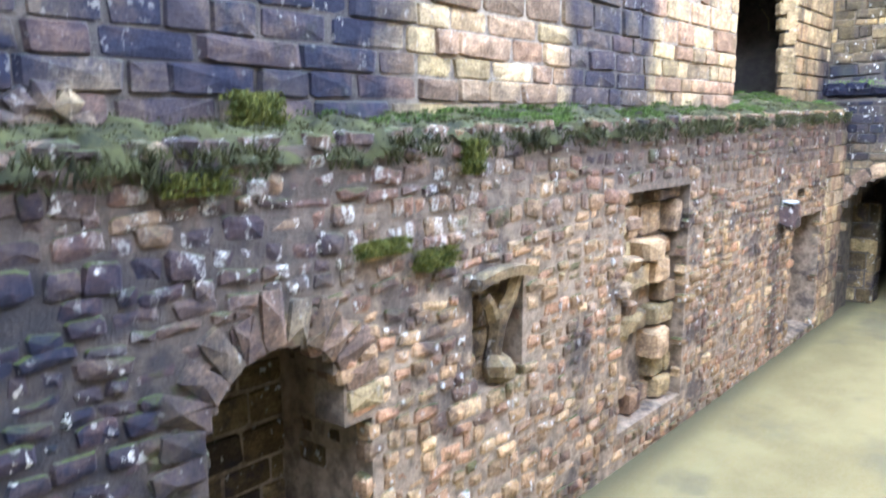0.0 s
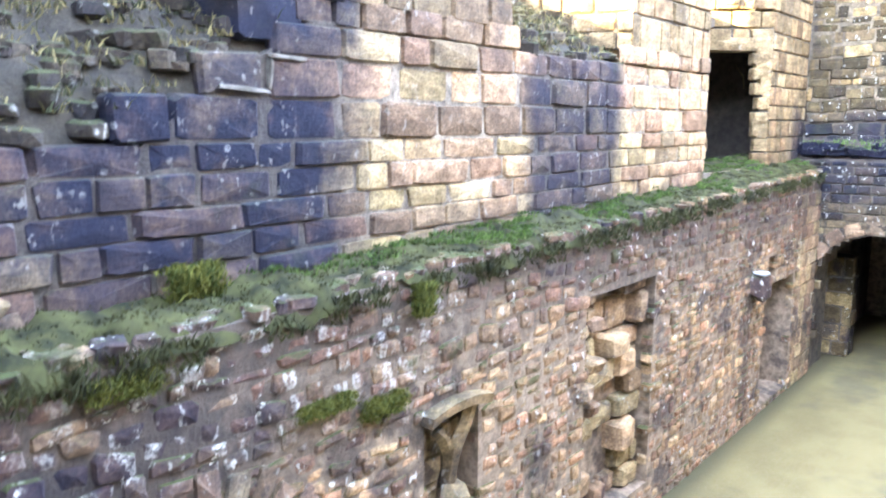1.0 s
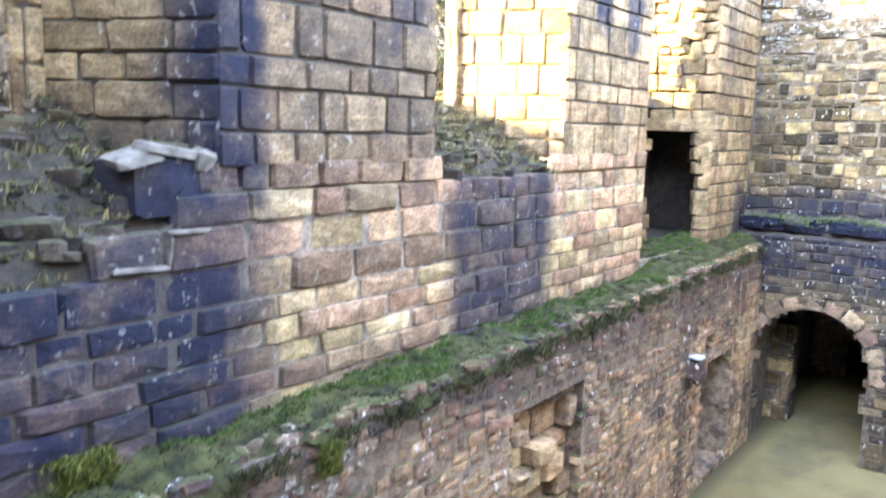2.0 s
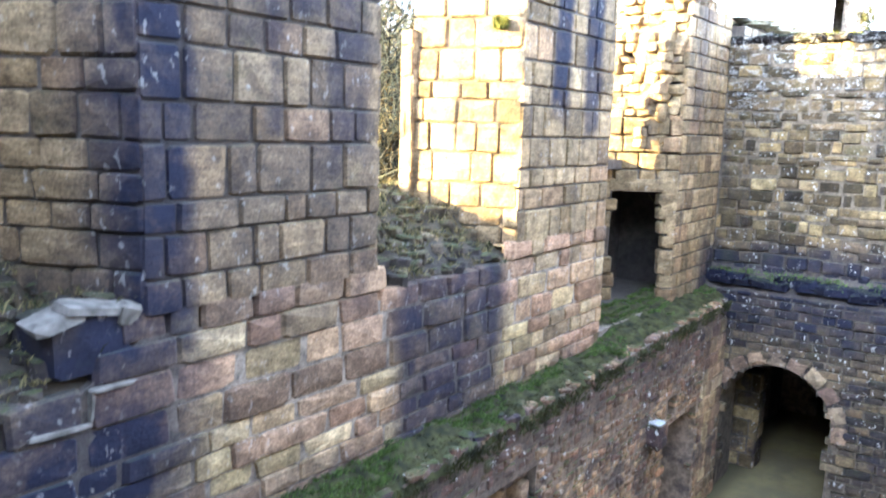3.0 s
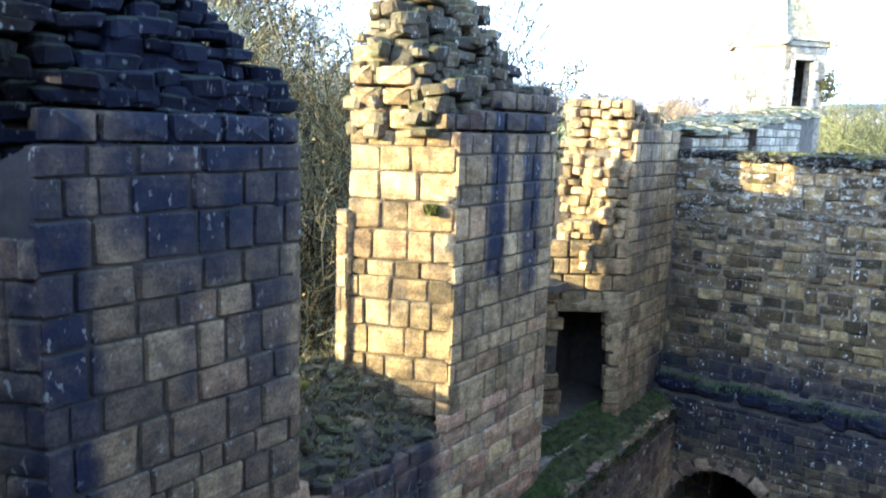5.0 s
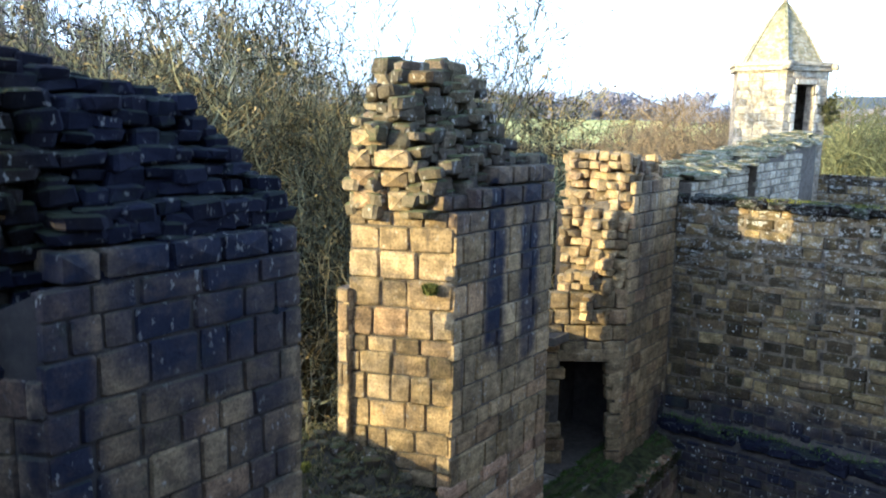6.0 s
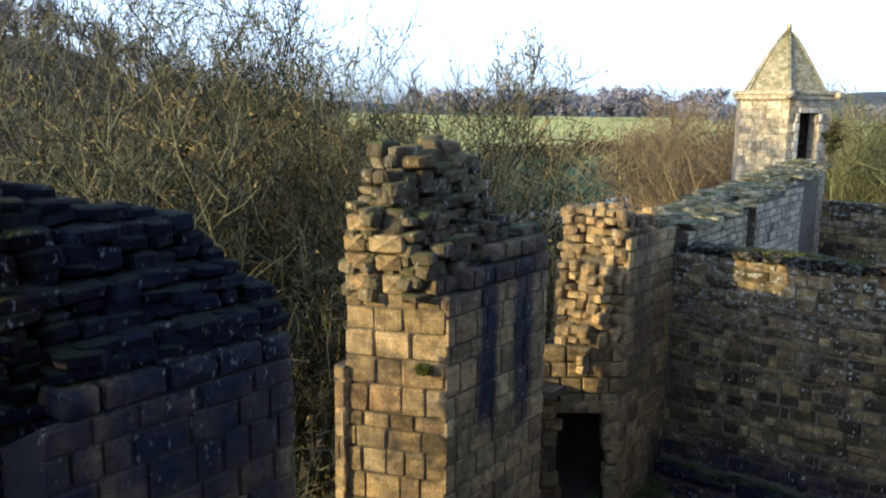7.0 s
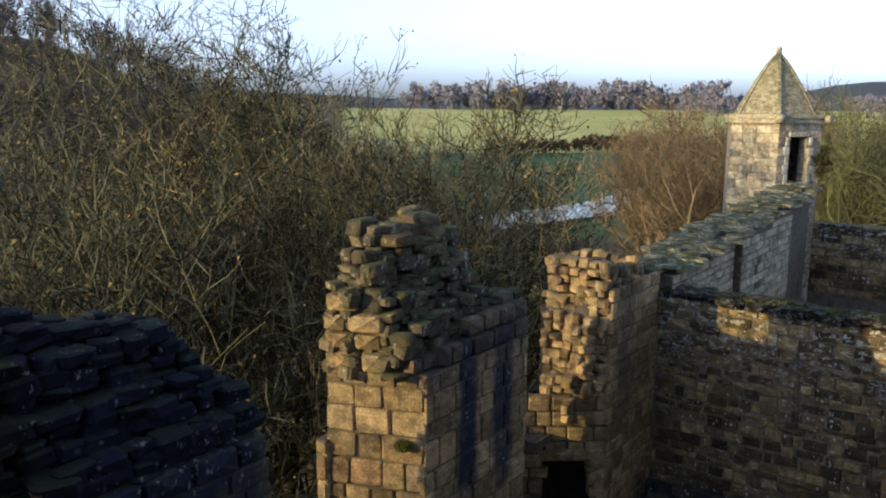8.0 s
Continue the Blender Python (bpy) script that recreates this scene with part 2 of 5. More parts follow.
M_EARTH = mortar_material("earthy_core", (0.02, 0.018, 0.012, 1), (0.075, 0.062, 0.038, 1), 0.3)


def plain_material(name, a, b, scale=8.0, rough=0.9, per_island=0.0):
    def build(n, bsdf):
        geo = n.add("ShaderNodeNewGeometry")
        f = n.noise(geo.outputs["Position"], scale, 4.0).outputs[0]
        if per_island:
            f = n.math("ADD", n.math("MULTIPLY", f, 1 - per_island), n.math("MULTIPLY", geo.outputs["Random Per Island"], per_island))
        link(n, n.mix(n.smooth(f, 0.25, 0.75), (*a, 1), (*b, 1)), bsdf, "Base Color")
        bsdf.inputs["Roughness"].default_value = rough
        bsdf.inputs["Specular IOR Level"].default_value = 0.2
    return material(name, build)


M_GRASS = plain_material("ledge_grass", (0.03, 0.055, 0.012), (0.10, 0.15, 0.03), 3.0, 0.8, 0.5)
M_MOSS = plain_material("moss", (0.010, 0.011, 0.006), (0.060, 0.062, 0.020), 7.0)
M_STRAW = plain_material("withered_grass", (0.03, 0.035, 0.014), (0.20, 0.17, 0.075), 4.0, 0.85, 0.7)
M_FERN = plain_material("yellow_moss", (0.04, 0.055, 0.010), (0.14, 0.14, 0.025), 10.0, 0.8, 0.5)
M_BARK = plain_material("mossy_bark", (0.022, 0.020, 0.012), (0.085, 0.075, 0.035), 6.0)
# One shrub in two colours: shade put into the olive, sunlight into the gold.
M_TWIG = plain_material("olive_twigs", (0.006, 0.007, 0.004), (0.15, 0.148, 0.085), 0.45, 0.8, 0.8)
M_TWIG_SUNLIT = plain_material("sunlit_twigs", (0.04, 0.034, 0.014), (0.38, 0.31, 0.14), 0.45, 0.8, 0.8)
# Brown lightened and greyed, to put the hillside's haze into the colour.
M_TWIG_BROWN = plain_material("brown_twigs", (0.026, 0.023, 0.021), (0.115, 0.094, 0.074), 0.3, 0.8, 0.5)
M_TWIG_ORANGE = plain_material("rusty_twigs", (0.045, 0.038, 0.028), (0.20, 0.15, 0.085), 0.12, 0.8, 0.4)
M_TWIG_GREEN = plain_material("green_wood", (0.022, 0.026, 0.012), (0.125, 0.13, 0.058), 0.12, 0.8, 0.4)
M_LEAF = plain_material("dry_leaves", (0.06, 0.04, 0.015), (0.26, 0.19, 0.06), 1.0, 0.7, 0.6)
# Distance haze put into the colour: pale and bluish.
M_HAZYWOOD = plain_material("far_wood", (0.15, 0.15, 0.20), (0.21, 0.20, 0.25), 0.05, 0.9, 0.5)
M_HEDGE = plain_material("hedge", (0.035, 0.028, 0.02), (0.085, 0.06, 0.04), 0.2, 0.9, 0.5)


def ground_build(n, bsdf):
    pos = n.add("ShaderNodeNewGeometry").outputs["Position"]
    xyz = n.add("ShaderNodeSeparateXYZ", None, Vector=pos)
    x, y, z = xyz.outputs
    wob = n.noise(pos, 0.02, 3.0).outputs[0]
    dist = n.add("ShaderNodeVectorMath", {"operation": "LENGTH"}, i0=pos).outputs["Value"]
    dist = n.math("ADD", dist, n.math("MULTIPLY", n.math("SUBTRACT", wob, 0.5), 60.0))
    big = n.noise(pos, 0.8, 5.0, 0.6).outputs[0]
    fine = n.noise(pos, 22.0, 6.0, 0.7).outputs[0]
    sand = n.mix(n.smooth(big, 0.3, 0.7), (0.14, 0.115, 0.044, 1), (0.20, 0.168, 0.070, 1))
    sand = n.mix(n.smooth(fine, 0.3, 0.75, 0.0, 0.35), sand, (0.20, 0.17, 0.12, 1))
    stain = n.noise(pos, 0.55, 4.0, 0.6).outputs[0]
    sand = n.mix(n.smooth(stain, 0.52, 0.66, 0.0, 0.55), sand, (0.10, 0.092, 0.058, 1))
    edge = n.math("MULTIPLY", n.smooth(n.math("ADD", y, n.math("MULTIPLY", big, 0.35)), 3.45, 3.85), 0.85)
    sand = n.mix(edge, sand, (0.07, 0.065, 0.035, 1))
    wood = n.mix(big, (0.045, 0.04, 0.025, 1), (0.11, 0.085, 0.05, 1))
    near = n.mix(n.smooth(big, 0.3, 0.7), (0.045, 0.10, 0.035, 1), (0.075, 0.13, 0.05, 1))
    far = n.mix(n.smooth(wob, 0.3, 0.7), (0.31, 0.33, 0.11, 1), (0.42, 0.40, 0.15, 1))
    col = n.mix(n.smooth(dist, 120.0, 132.0), wood, near)
    col = n.mix(n.smooth(dist, 395.0, 410.0), col, far)
    # Far hills take a blue-grey that paints in the haze.
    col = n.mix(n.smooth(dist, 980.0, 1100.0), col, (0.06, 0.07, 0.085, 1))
    hill = n.smooth(n.math("SUBTRACT", y, n.math("MULTIPLY", x, 0.95)), -6.0, 30.0)
    col = n.mix(hill, col, wood)
    yard = n.math("MULTIPLY", n.smooth(x, 23.0, 24.0, 1.0, 0.0), n.smooth(y, 4.6, 5.0, 1.0, 0.0))
    col = n.mix(yard, col, sand)
    link(n, col, bsdf, "Base Color")
    bsdf.inputs["Roughness"].default_value = 0.95
    bsdf.inputs["Specular IOR Level"].default_value = 0.15
    link(n, n.add("ShaderNodeBump", None, Strength=0.4, Distance=0.02, Height=n.math("ADD", fine, big)).outputs[0], bsdf, "Normal")


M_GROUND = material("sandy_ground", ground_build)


def water_build(n, bsdf):
    pos = n.add("ShaderNodeNewGeometry").outputs["Position"]
    bsdf.inputs["Base Color"].default_value = (0.05, 0.06, 0.06, 1)
    bsdf.inputs["Roughness"].default_value = 0.12
    h = n.noise(pos, 0.6, 3.0).outputs[0]
    link(n, n.add("ShaderNodeBump", None, Strength=0.25, Distance=0.2, Height=h).outputs[0], bsdf, "Normal")


M_WATER = material("river_water", water_build)


# ---------------------------------------------------------------- mesh helpers
def mesh_of(name, verts, faces, mat, smooth=False):
    me = bpy.data.meshes.new(name)
    me.from_pydata([tuple(v) for v in verts], [], [tuple(f) for f in faces])
    me.materials.append(mat)
    if smooth:
        me.polygons.foreach_set("use_smooth", [True] * len(me.polygons))
    me.update()
    return me


def part(name, me, parent, label="", kind=""):
    ob = new(name, me)
    ob.parent = parent
    if label or kind:
        tagged(ob, label, kind=kind)
    return ob


def thing(name, me, label, category, group="", kind=""):
    return tagged(new(name, me), label, category, group, kind)


class Build:
    """Collects boxes and prisms into one mesh."""
    def __init__(self):
        self.v, self.f = [], []

    def hexa(self, pts):
        """Eight corners: four below, four above, both counter-clockwise."""
        b = len(self.v)
        self.v += [tuple(p) for p in pts]
        for q in ((3, 2, 1, 0), (4, 5, 6, 7), (0, 1, 5, 4), (1, 2, 6, 5), (2, 3, 7, 6), (3, 0, 4, 7)):
            self.f.append(tuple(b + i for i in q))

    def box(self, x0, x1, y0, y1, z0, z1):
        self.hexa([(x0, y0, z0), (x1, y0, z0), (x1, y1, z0), (x0, y1, z0), (x0, y0, z1), (x1, y0, z1), (x1, y1, z1), (x0, y1, z1)])

    def prism(self, plan, z0, z1):
        """A plan given counter-clockwise, between two heights (numbers or one number a corner)."""
        k, b = len(plan), len(self.v)
        lo = z0 if isinstance(z0, (list, tuple)) else [z0] * k
        hi = z1 if isinstance(z1, (list, tuple)) else [z1] * k
        self.v += [(x, y, z) for (x, y), z in zip(plan, lo)] + [(x, y, z) for (x, y), z in zip(plan, hi)]
        self.f.append(tuple(b + i for i in reversed(range(k))))
        self.f.append(tuple(b + k + i for i in range(k)))
        for i in range(k):
            j = (i + 1) % k
            self.f.append((b + i, b + j, b + k + j, b + k + i))

    def mesh(self, name, mat, smooth=False):
        return mesh_of(name, self.v, self.f, mat, smooth)


rng = random.Random(11)


def stone_proto(chamfer, inset, lump, seed):
    """A stone with its face on y = 0, one unit wide, high and deep: outline of eight corners, worn edge, uneven face."""
    r = random.Random(seed)
    c = chamfer
    base = [(-.5 + c, -.5), (.5 - c, -.5), (.5, -.5 + c), (.5, .5 - c), (.5 - c, .5), (-.5 + c, .5), (-.5, .5 - c), (-.5, -.5 + c)]
    j = chamfer * 0.5
    ring = [(x + r.uniform(-j, j), z + r.uniform(-j, j)) for x, z in base]
    v = [(x, 1.0, z) for x, z in ring] + [(x, 0.30 + r.uniform(-.06, .06), z) for x, z in ring]
    v += [(x * (1 - 2 * inset), 0.02 + r.uniform(0, lump), z * (1 - 2 * inset)) for x, z in ring]
    v.append((r.uniform(-.1, .1), -r.uniform(0, lump), r.uniform(-.1, .1)))
    f = []
    for a in (0, 8):
        for i in range(8):
            k = (i + 1) % 8
            f.append((a + i, a + k, a + 8 + k, a + 8 + i))
    f += [(16 + i, 16 + (i + 1) % 8, 24) for i in range(8)]
    return np.array(v), f


def boulder_proto(seed):
    """A closed lumpy stone, one unit across."""
    bm = bmesh.new()
    bmesh.ops.create_cube(bm, size=1.0)
    bmesh.ops.bevel(bm, geom=list(bm.edges), offset=0.15, segments=1, affect="EDGES")
    r = random.Random(seed)
    lean = [r.uniform(-.16, .16) for _ in range(4)]
    for p in bm.verts:
        x, y, z = p.co
        p.co += Vector((lean[0] * z + r.uniform(-.07, .07), lean[1] * z + r.uniform(-.07, .07), lean[2] * x + lean[3] * y + r.uniform(-.06, .06)))
    bmesh.ops.triangulate(bm, faces=list(bm.faces))
    v = np.array([p.co[:] for p in bm.verts])
    f = [tuple(p.index for p in q.verts) for q in bm.faces]
    bm.free()
    return v, f


PROTOS = {
    "ashlar": [stone_proto(0.055, 0.045, 0.05, s) for s in range(12)],
    "rubble": [stone_proto(0.15, 0.09, 0.10, 40 + s) for s in range(14)],
    "coursed": [stone_proto(0.075, 0.06, 0.09, 70 + s) for s in range(14)],
    "boulder": [boulder_proto(90 + s) for s in range(12)],
}


def set_stones(parent, mats, style, places, near, limit=300, name="stone"):
    """Stones at the given matrices: the ones next to the plan's point near are parts, the rest one joined part."""
    places = sorted(places, key=lambda m: (m.translation - Vector(near)).length)
    protos = PROTOS[style]
    shared = [mesh_of(name, v, f, mats[0]) for v, f in protos]
    for i, m in enumerate(places[:limit]):
        ob = new(name, shared[i % len(shared)])
        ob.parent = parent
        ob.matrix_basis = m
    rest = places[limit:]
    if rest:
        vs, fs, b = [], [], 0
        for i, m in enumerate(rest):
            v, f = protos[i % len(protos)]
            a = np.array(m)
            vs.append(v @ a[:3, :3].T + a[:3, 3])
            fs += [tuple(b + k for k in q) for q in f]
            b += len(v)
        part("stonework", mesh_of("stonework", np.concatenate(vs), fs, mats[1]), parent, kind="stuff")


def courses(u0, u1, v0, v1, height, width, r, skew=0.0):
    """Cells (u, v, w, h) of a coursed face."""
    out, v = [], v0
    while v < v1 - 0.04:
        h = min(r.uniform(*height), v1 - v)
        if v1 - v - h < height[0] * 0.5:
            h = v1 - v
        u = u0 - r.uniform(0, width[0])
        while u < u1 - 0.02:
            w = r.uniform(*width)
            a, b = max(u, u0), min(u + w, u1)
            if u1 - b < width[0] * 0.4:
                b, w = u1, u1 - u
            if b - a > 0.05:
                out.append(((a + b) / 2, v + h / 2, b - a, h))
            u += w
        v += h
    return out


def face_places(origin, u_dir, cells, joint, proud, depth, r, keep=None, tilt=0.0):
    """Matrices of stones on an upright face: u runs along u_dir from origin, the face looks to the right-hand side of u_dir."""
    u_dir = Vector(u_dir).normalized()
    inward = Vector((0, 0, 1)).cross(u_dir)
    out = []
    for u, v, w, h in cells:
        if keep and not keep(u, v, w, h):
            continue
        p = Vector(origin) + u_dir * u + Vector((0, 0, v)) - inward * r.uniform(*proud)
        a = r.uniform(-tilt, tilt)
        uu = u_dir * math.cos(a) + Vector((0, 0, math.sin(a)))
        vv = Vector((0, 0, math.cos(a))) - u_dir * math.sin(a)
        uu, vv, nn = uu * max(w - joint, 0.03), vv * max(h - joint, 0.03), inward * depth
        out.append(Matrix(((uu.x, nn.x, vv.x, p.x), (uu.y, nn.y, vv.y, p.y), (uu.z, nn.z, vv.z, p.z), (0, 0, 0, 1))))
    return out


def boulder_at(p, size, r, turn=0.5):
    return Matrix.Translation(p) @ Euler((r.uniform(-.10, .10), r.uniform(-.10, .10), r.uniform(-turn, turn))).to_matrix().to_4x4() @ Matrix.Diagonal((*size, 1))


def heap(x0, x1, y0, y1, z0, top, step, r, inside=None):
    """Stones on the open sides of a ruined core, whose height at a place is top(x, y)."""
    dx, dy, dz = step
    out = []
    nx, ny = int((x1 - x0) / dx), int((y1 - y0) / dy)
    grid = {}
    for i in range(nx):
        for j in range(ny):
            x, y = x0 + (i + .5) * dx, y0 + (j + .5) * dy
            ok = inside is None or inside(x, y)
            grid[i, j] = top(x, y) if ok else z0 - 1
    for (i, j), t in grid.items():
        if t < z0:
            continue
        low = min(grid.get((i + a, j + b), z0) for a, b in ((1, 0), (-1, 0), (0, -1), (0, 1)))
        z = t
        while z > z0 and (z > low - dz or z > t - dz * 0.5):
            p = Vector((x0 + (i + .5 + r.uniform(-.25, .25)) * dx, y0 + (j + .5 + r.uniform(-.2, .2)) * dy, z - dz * .5 + r.uniform(-.03, .03)))
            out.append(boulder_at(p, (dx * r.uniform(.7, 1.45), dy * r.uniform(.8, 1.4), dz * r.uniform(.65, 1.35)), r, 0.28))
            z -= dz
    return out


def tuft_mesh(name, spots, mat, height, per, spread, r, lean=0.5):
    """Grass blades: thin bent triangles."""
    v, f = [], []
    for x, y, z in spots:
        for _ in range(per):
            a, h = r.uniform(0, 6.283), r.uniform(*height)
            px, py = x + r.gauss(0, spread), y + r.gauss(0, spread)
            w = h * 0.07 + 0.003
            lx, ly = math.cos(a) * h * lean * r.random(), math.sin(a) * h * lean * r.random()
            b = len(v)
            nx, ny = -math.sin(a + 1) * w, math.cos(a + 1) * w
            v += [(px - nx, py - ny, z), (px + nx, py + ny, z), (px + lx * .4 + nx * .7, py + ly * .4 + ny * .7, z + h * .6),
                  (px + lx * .4 - nx * .7, py + ly * .4 - ny * .7, z + h * .6), (px + lx, py + ly, z + h)]
            f += [(b, b + 1, b + 2, b + 3), (b + 3, b + 2, b + 4)]
    return mesh_of(name, v, f, mat)


# ---------------------------------------------------------------- ground to the horizon
def sstep(a, b, v):
    t = min(max((v - a) / (b - a), 0.0), 1.0)
    return t * t * (3 - 2 * t)


def land(x, y):
    """Height of the ground: the castle's level yard, the valley, the wooded hill and the fields beyond."""
    qx = max(-14 - x, x - 36, 0)
    qy = max(-16 - y, y - 6, 0)
    q = math.hypot(qx, qy)
    d, az = math.hypot(x, y), math.degrees(math.atan2(y, x))
    h = -7.0 * sstep(0, 45, q)
    hill = sstep(42, 66, az) * sstep(170, 130, az)
    h += 40 * sstep(45, 260, d) * hill
    h += 25 * sstep(400, 950, d) * (1 - hill)
    h += 55 * sstep(1700, 2600, d) * (0.75 + 0.25 * math.sin(az * 0.13 + 1.0)) + 38 * sstep(1700, 2500, d) * sstep(16, 9, az) * sstep(-60, -20, az)
    if d > 60:
        h += 1.2 * noise.noise(Vector((x * 0.02, y * 0.02, 0)))
    return h


def ground():
    rings = [0.0] + [3.0 * 1.072 ** i for i in range(106)]
    n = 200
    v, f = [(0.0, 0.0, 0.0)], []
    for ra in rings[1:]:
        for k in range(n):
            a = 2 * math.pi * k / n
            x, y = ra * math.cos(a), ra * math.sin(a)
            v.append((x, y, land(x, y)))
    for k in range(n):
        f.append((0, 1 + k, 1 + (k + 1) % n))
    for i in range(len(rings) - 2):
        a, b = 1 + i * n, 1 + (i + 1) * n
        for k in range(n):
            j = (k + 1) % n
            f.append((a + k, b + k, b + j, a + j))
    thing("ground", mesh_of("ground", v, f, M_GROUND, True), "trodden sandy yard, green fields and wooded hills beyond", "ground", kind="structure")


ground()

# ---------------------------------------------------------------- north wall, lower storey
FACE, SET = 3.70, 4.15


def ledge_z(x):
    return 3.60 + 0.020 * x


def arch_z(x):
    """Height of the low archway's opening."""
    if 2.34 < x <= 3.40:
        return 1.93 + 0.50 * math.sqrt(max(0.0, 1 - ((x - 2.87) / 0.54) ** 2))
    return 1.76 if 3.40 < x < 3.66 else 0.0


HOLES = [(4.80, 5.52, 1.58, 2.58), (7.38, 9.05, 0.42, 3.05), (13.35, 14.95, 0.12, 2.20), (13.45, 13.85, 2.30, 2.68)]


def lower_keep(u, v, w, h):
    x = u - 6.0
    if v < arch_z(x) + 0.05 and 2.3 < x < 3.7:
        return False
    for x0, x1, z0, z1 in HOLES:
        if x0 - 0.04 < x < x1 + 0.04 and z0 - .03 < v < z1 + .03:
            return False
    return v + h * 0.4 < ledge_z(x) + 0.03


def lower_wall():
    b = Build()
    xs = sorted(set([-6.0, 2.34, 3.66, 3.40, 4.80, 5.52, 7.38, 9.05, 12.0, 13.35, 13.45, 13.85, 14.95, 16.30] + [2.34 + 0.0882 * i for i in range(13)]))
    for x0, x1 in zip(xs, xs[1:]):
        m = (x0 + x1) / 2
        spans = [(0.0, None)]
        if 2.34 < m < 3.66:
            spans = [(arch_z(m), None)]
        for hx0, hx1, z0, z1 in HOLES:
            if hx0 < m < hx1:
                spans = [(spans[0][0], z0)] + ([(z1, None)] if len(spans) == 1 else [(z1, None)])
                if hx0 == 13.45:
                    spans = [(0.0, 0.12), (2.20, 2.30), (2.68, None)]
        for z0, z1 in spans:
            t0, t1 = (ledge_z(x0), ledge_z(x1)) if z1 is None else (z1, z1)
            b.hexa([(x0, FACE + .021, z0), (x1, FACE + .021, z0), (x1, 4.02, z0), (x0, 4.02, z0),
                    (x0, FACE + .021, t0), (x1, FACE + .021, t1), (x1, 4.02, t1), (x0, 4.02, t0)])
    # the core behind, open only for the low archway
    b.box(-6.0, 2.34, 4.02, 5.5, 0, 3.5)
    b.box(3.66, 13.35, 4.02, 5.5, 0, 3.5)
    b.box(14.95, 16.3, 4.02, 5.5, 0, 3.5)
    b.box(13.35, 14.95, 4.60, 5.5, 0, 3.5)
    b.box(13.35, 14.95, 4.02, 4.6, 2.75, 3.5)
    b.box(13.35, 14.95, 4.02, 4.6, 0, 0.12)
    b.box(2.34, 3.66, 4.02, 5.5, 2.45, 3.5)
    b.box(2.34, 3.66, 4.75, 5.5, 0, 2.45)
    wall = thing("wall_north_lower", b.mesh("wall_north_lower", M_MORTAR), "mossy rubble stone wall with a low archway", "wall", kind="structure")
    r = random.Random(3)
    cells = courses(0, 22.3, 0, 3.95, (0.08, 0.17), (0.11, 0.34), r)
    cells = [(u + r.uniform(-.02, .02), v + r.uniform(-.025, .025), w * r.uniform(.92, 1.08), h * r.uniform(.88, 1.14)) for u, v, w, h in cells if u > 4.6]
    set_stones(wall, M_RUBBLE, "rubble", face_places((-6, FACE, 0), (1, 0, 0), cells, 0.006, (-0.024, 0.012), 0.13, r, lower_keep, 0.14), (4.5, 3.7, 2.8))
    # voussoirs of the low arch
    places = []
    for i in range(13):
        a = math.radians(186 - i * 15.5)
        h = (.36, .30, .40, .33)[i % 4]
        cx, cz = 2.87 + (.54 + h / 2) * math.cos(a), 1.93 + (.50 + h / 2) * math.sin(a)
        t = Vector((-math.sin(a), 0, math.cos(a)))
        o = Vector((math.cos(a), 0, math.sin(a)))
        m = Matrix(((-t.x * .175, 0, o.x * h, cx), (0, .3, 0, FACE - .025), (-t.z * .175, 0, o.z * h, cz), (0, 0, 0, 1)))
        places.append(m)
    set_stones(wall, M_WARM, "coursed", places, (3, 3.7, 2), name="voussoir")
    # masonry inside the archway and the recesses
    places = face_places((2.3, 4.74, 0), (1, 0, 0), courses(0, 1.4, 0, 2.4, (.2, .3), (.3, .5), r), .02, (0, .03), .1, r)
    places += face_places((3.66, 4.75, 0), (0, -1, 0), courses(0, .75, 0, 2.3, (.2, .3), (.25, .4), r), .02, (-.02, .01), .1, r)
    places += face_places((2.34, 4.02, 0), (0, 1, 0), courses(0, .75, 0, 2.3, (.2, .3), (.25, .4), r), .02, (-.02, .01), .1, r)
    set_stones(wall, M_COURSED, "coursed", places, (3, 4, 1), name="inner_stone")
    slot = face_places((7.38, 4.0, 0), (1, 0, 0), courses(0, 1.67, .42, 3.05, (.2, .42), (.3, .75), r), .03, (-.02, .26), .3, r, lambda u, v, w, h: r.random() > .16, .06)
    slot += [boulder_at(Vector((7.42 + r.uniform(-.06, .3), 3.86 + r.uniform(-.1, .1), 1.5 + r.random() * 1.6)), (.24, .3, .16), r) for _ in range(12)]
    set_stones(wall, M_WARM, "coursed", slot[:-12], (8, 4, 1.5), name="recess_block")
    set_stones(wall, M_WARM, "boulder", slot[-12:], (8, 4, 1.5), name="loose_stone")
    places = []
    places += face_places((13.35, 4.58, 0), (1, 0, 0), courses(0, 1.6, .12, 2.7, (.2, .3), (.3, .5), r), .02, (0, .03), .1, r)
    places += face_places((4.8, 3.99, 0), (1, 0, 0), courses(0, .72, 1.58, 2.58, (.2, .3), (.25, .4), r), .02, (0.05, .1), .1, r)
    set_stones(wall, M_ASHLAR, "coursed", places, (8, 4, 1.5), name="recess_block")
    # pale dressed strip beside the corner
    places = face_places((15.1, FACE - .02, 0), (1, 0, 0), courses(0, 1.2, 0, 3.6, (.22, .32), (.3, .5), r), .015, (0, .015), .1, r)
    set_stones(wall, M_WARM, "coursed", places, (15.5, 3.7, 1.5), name="quoin")
    return wall


wall_lower = lower_wall()


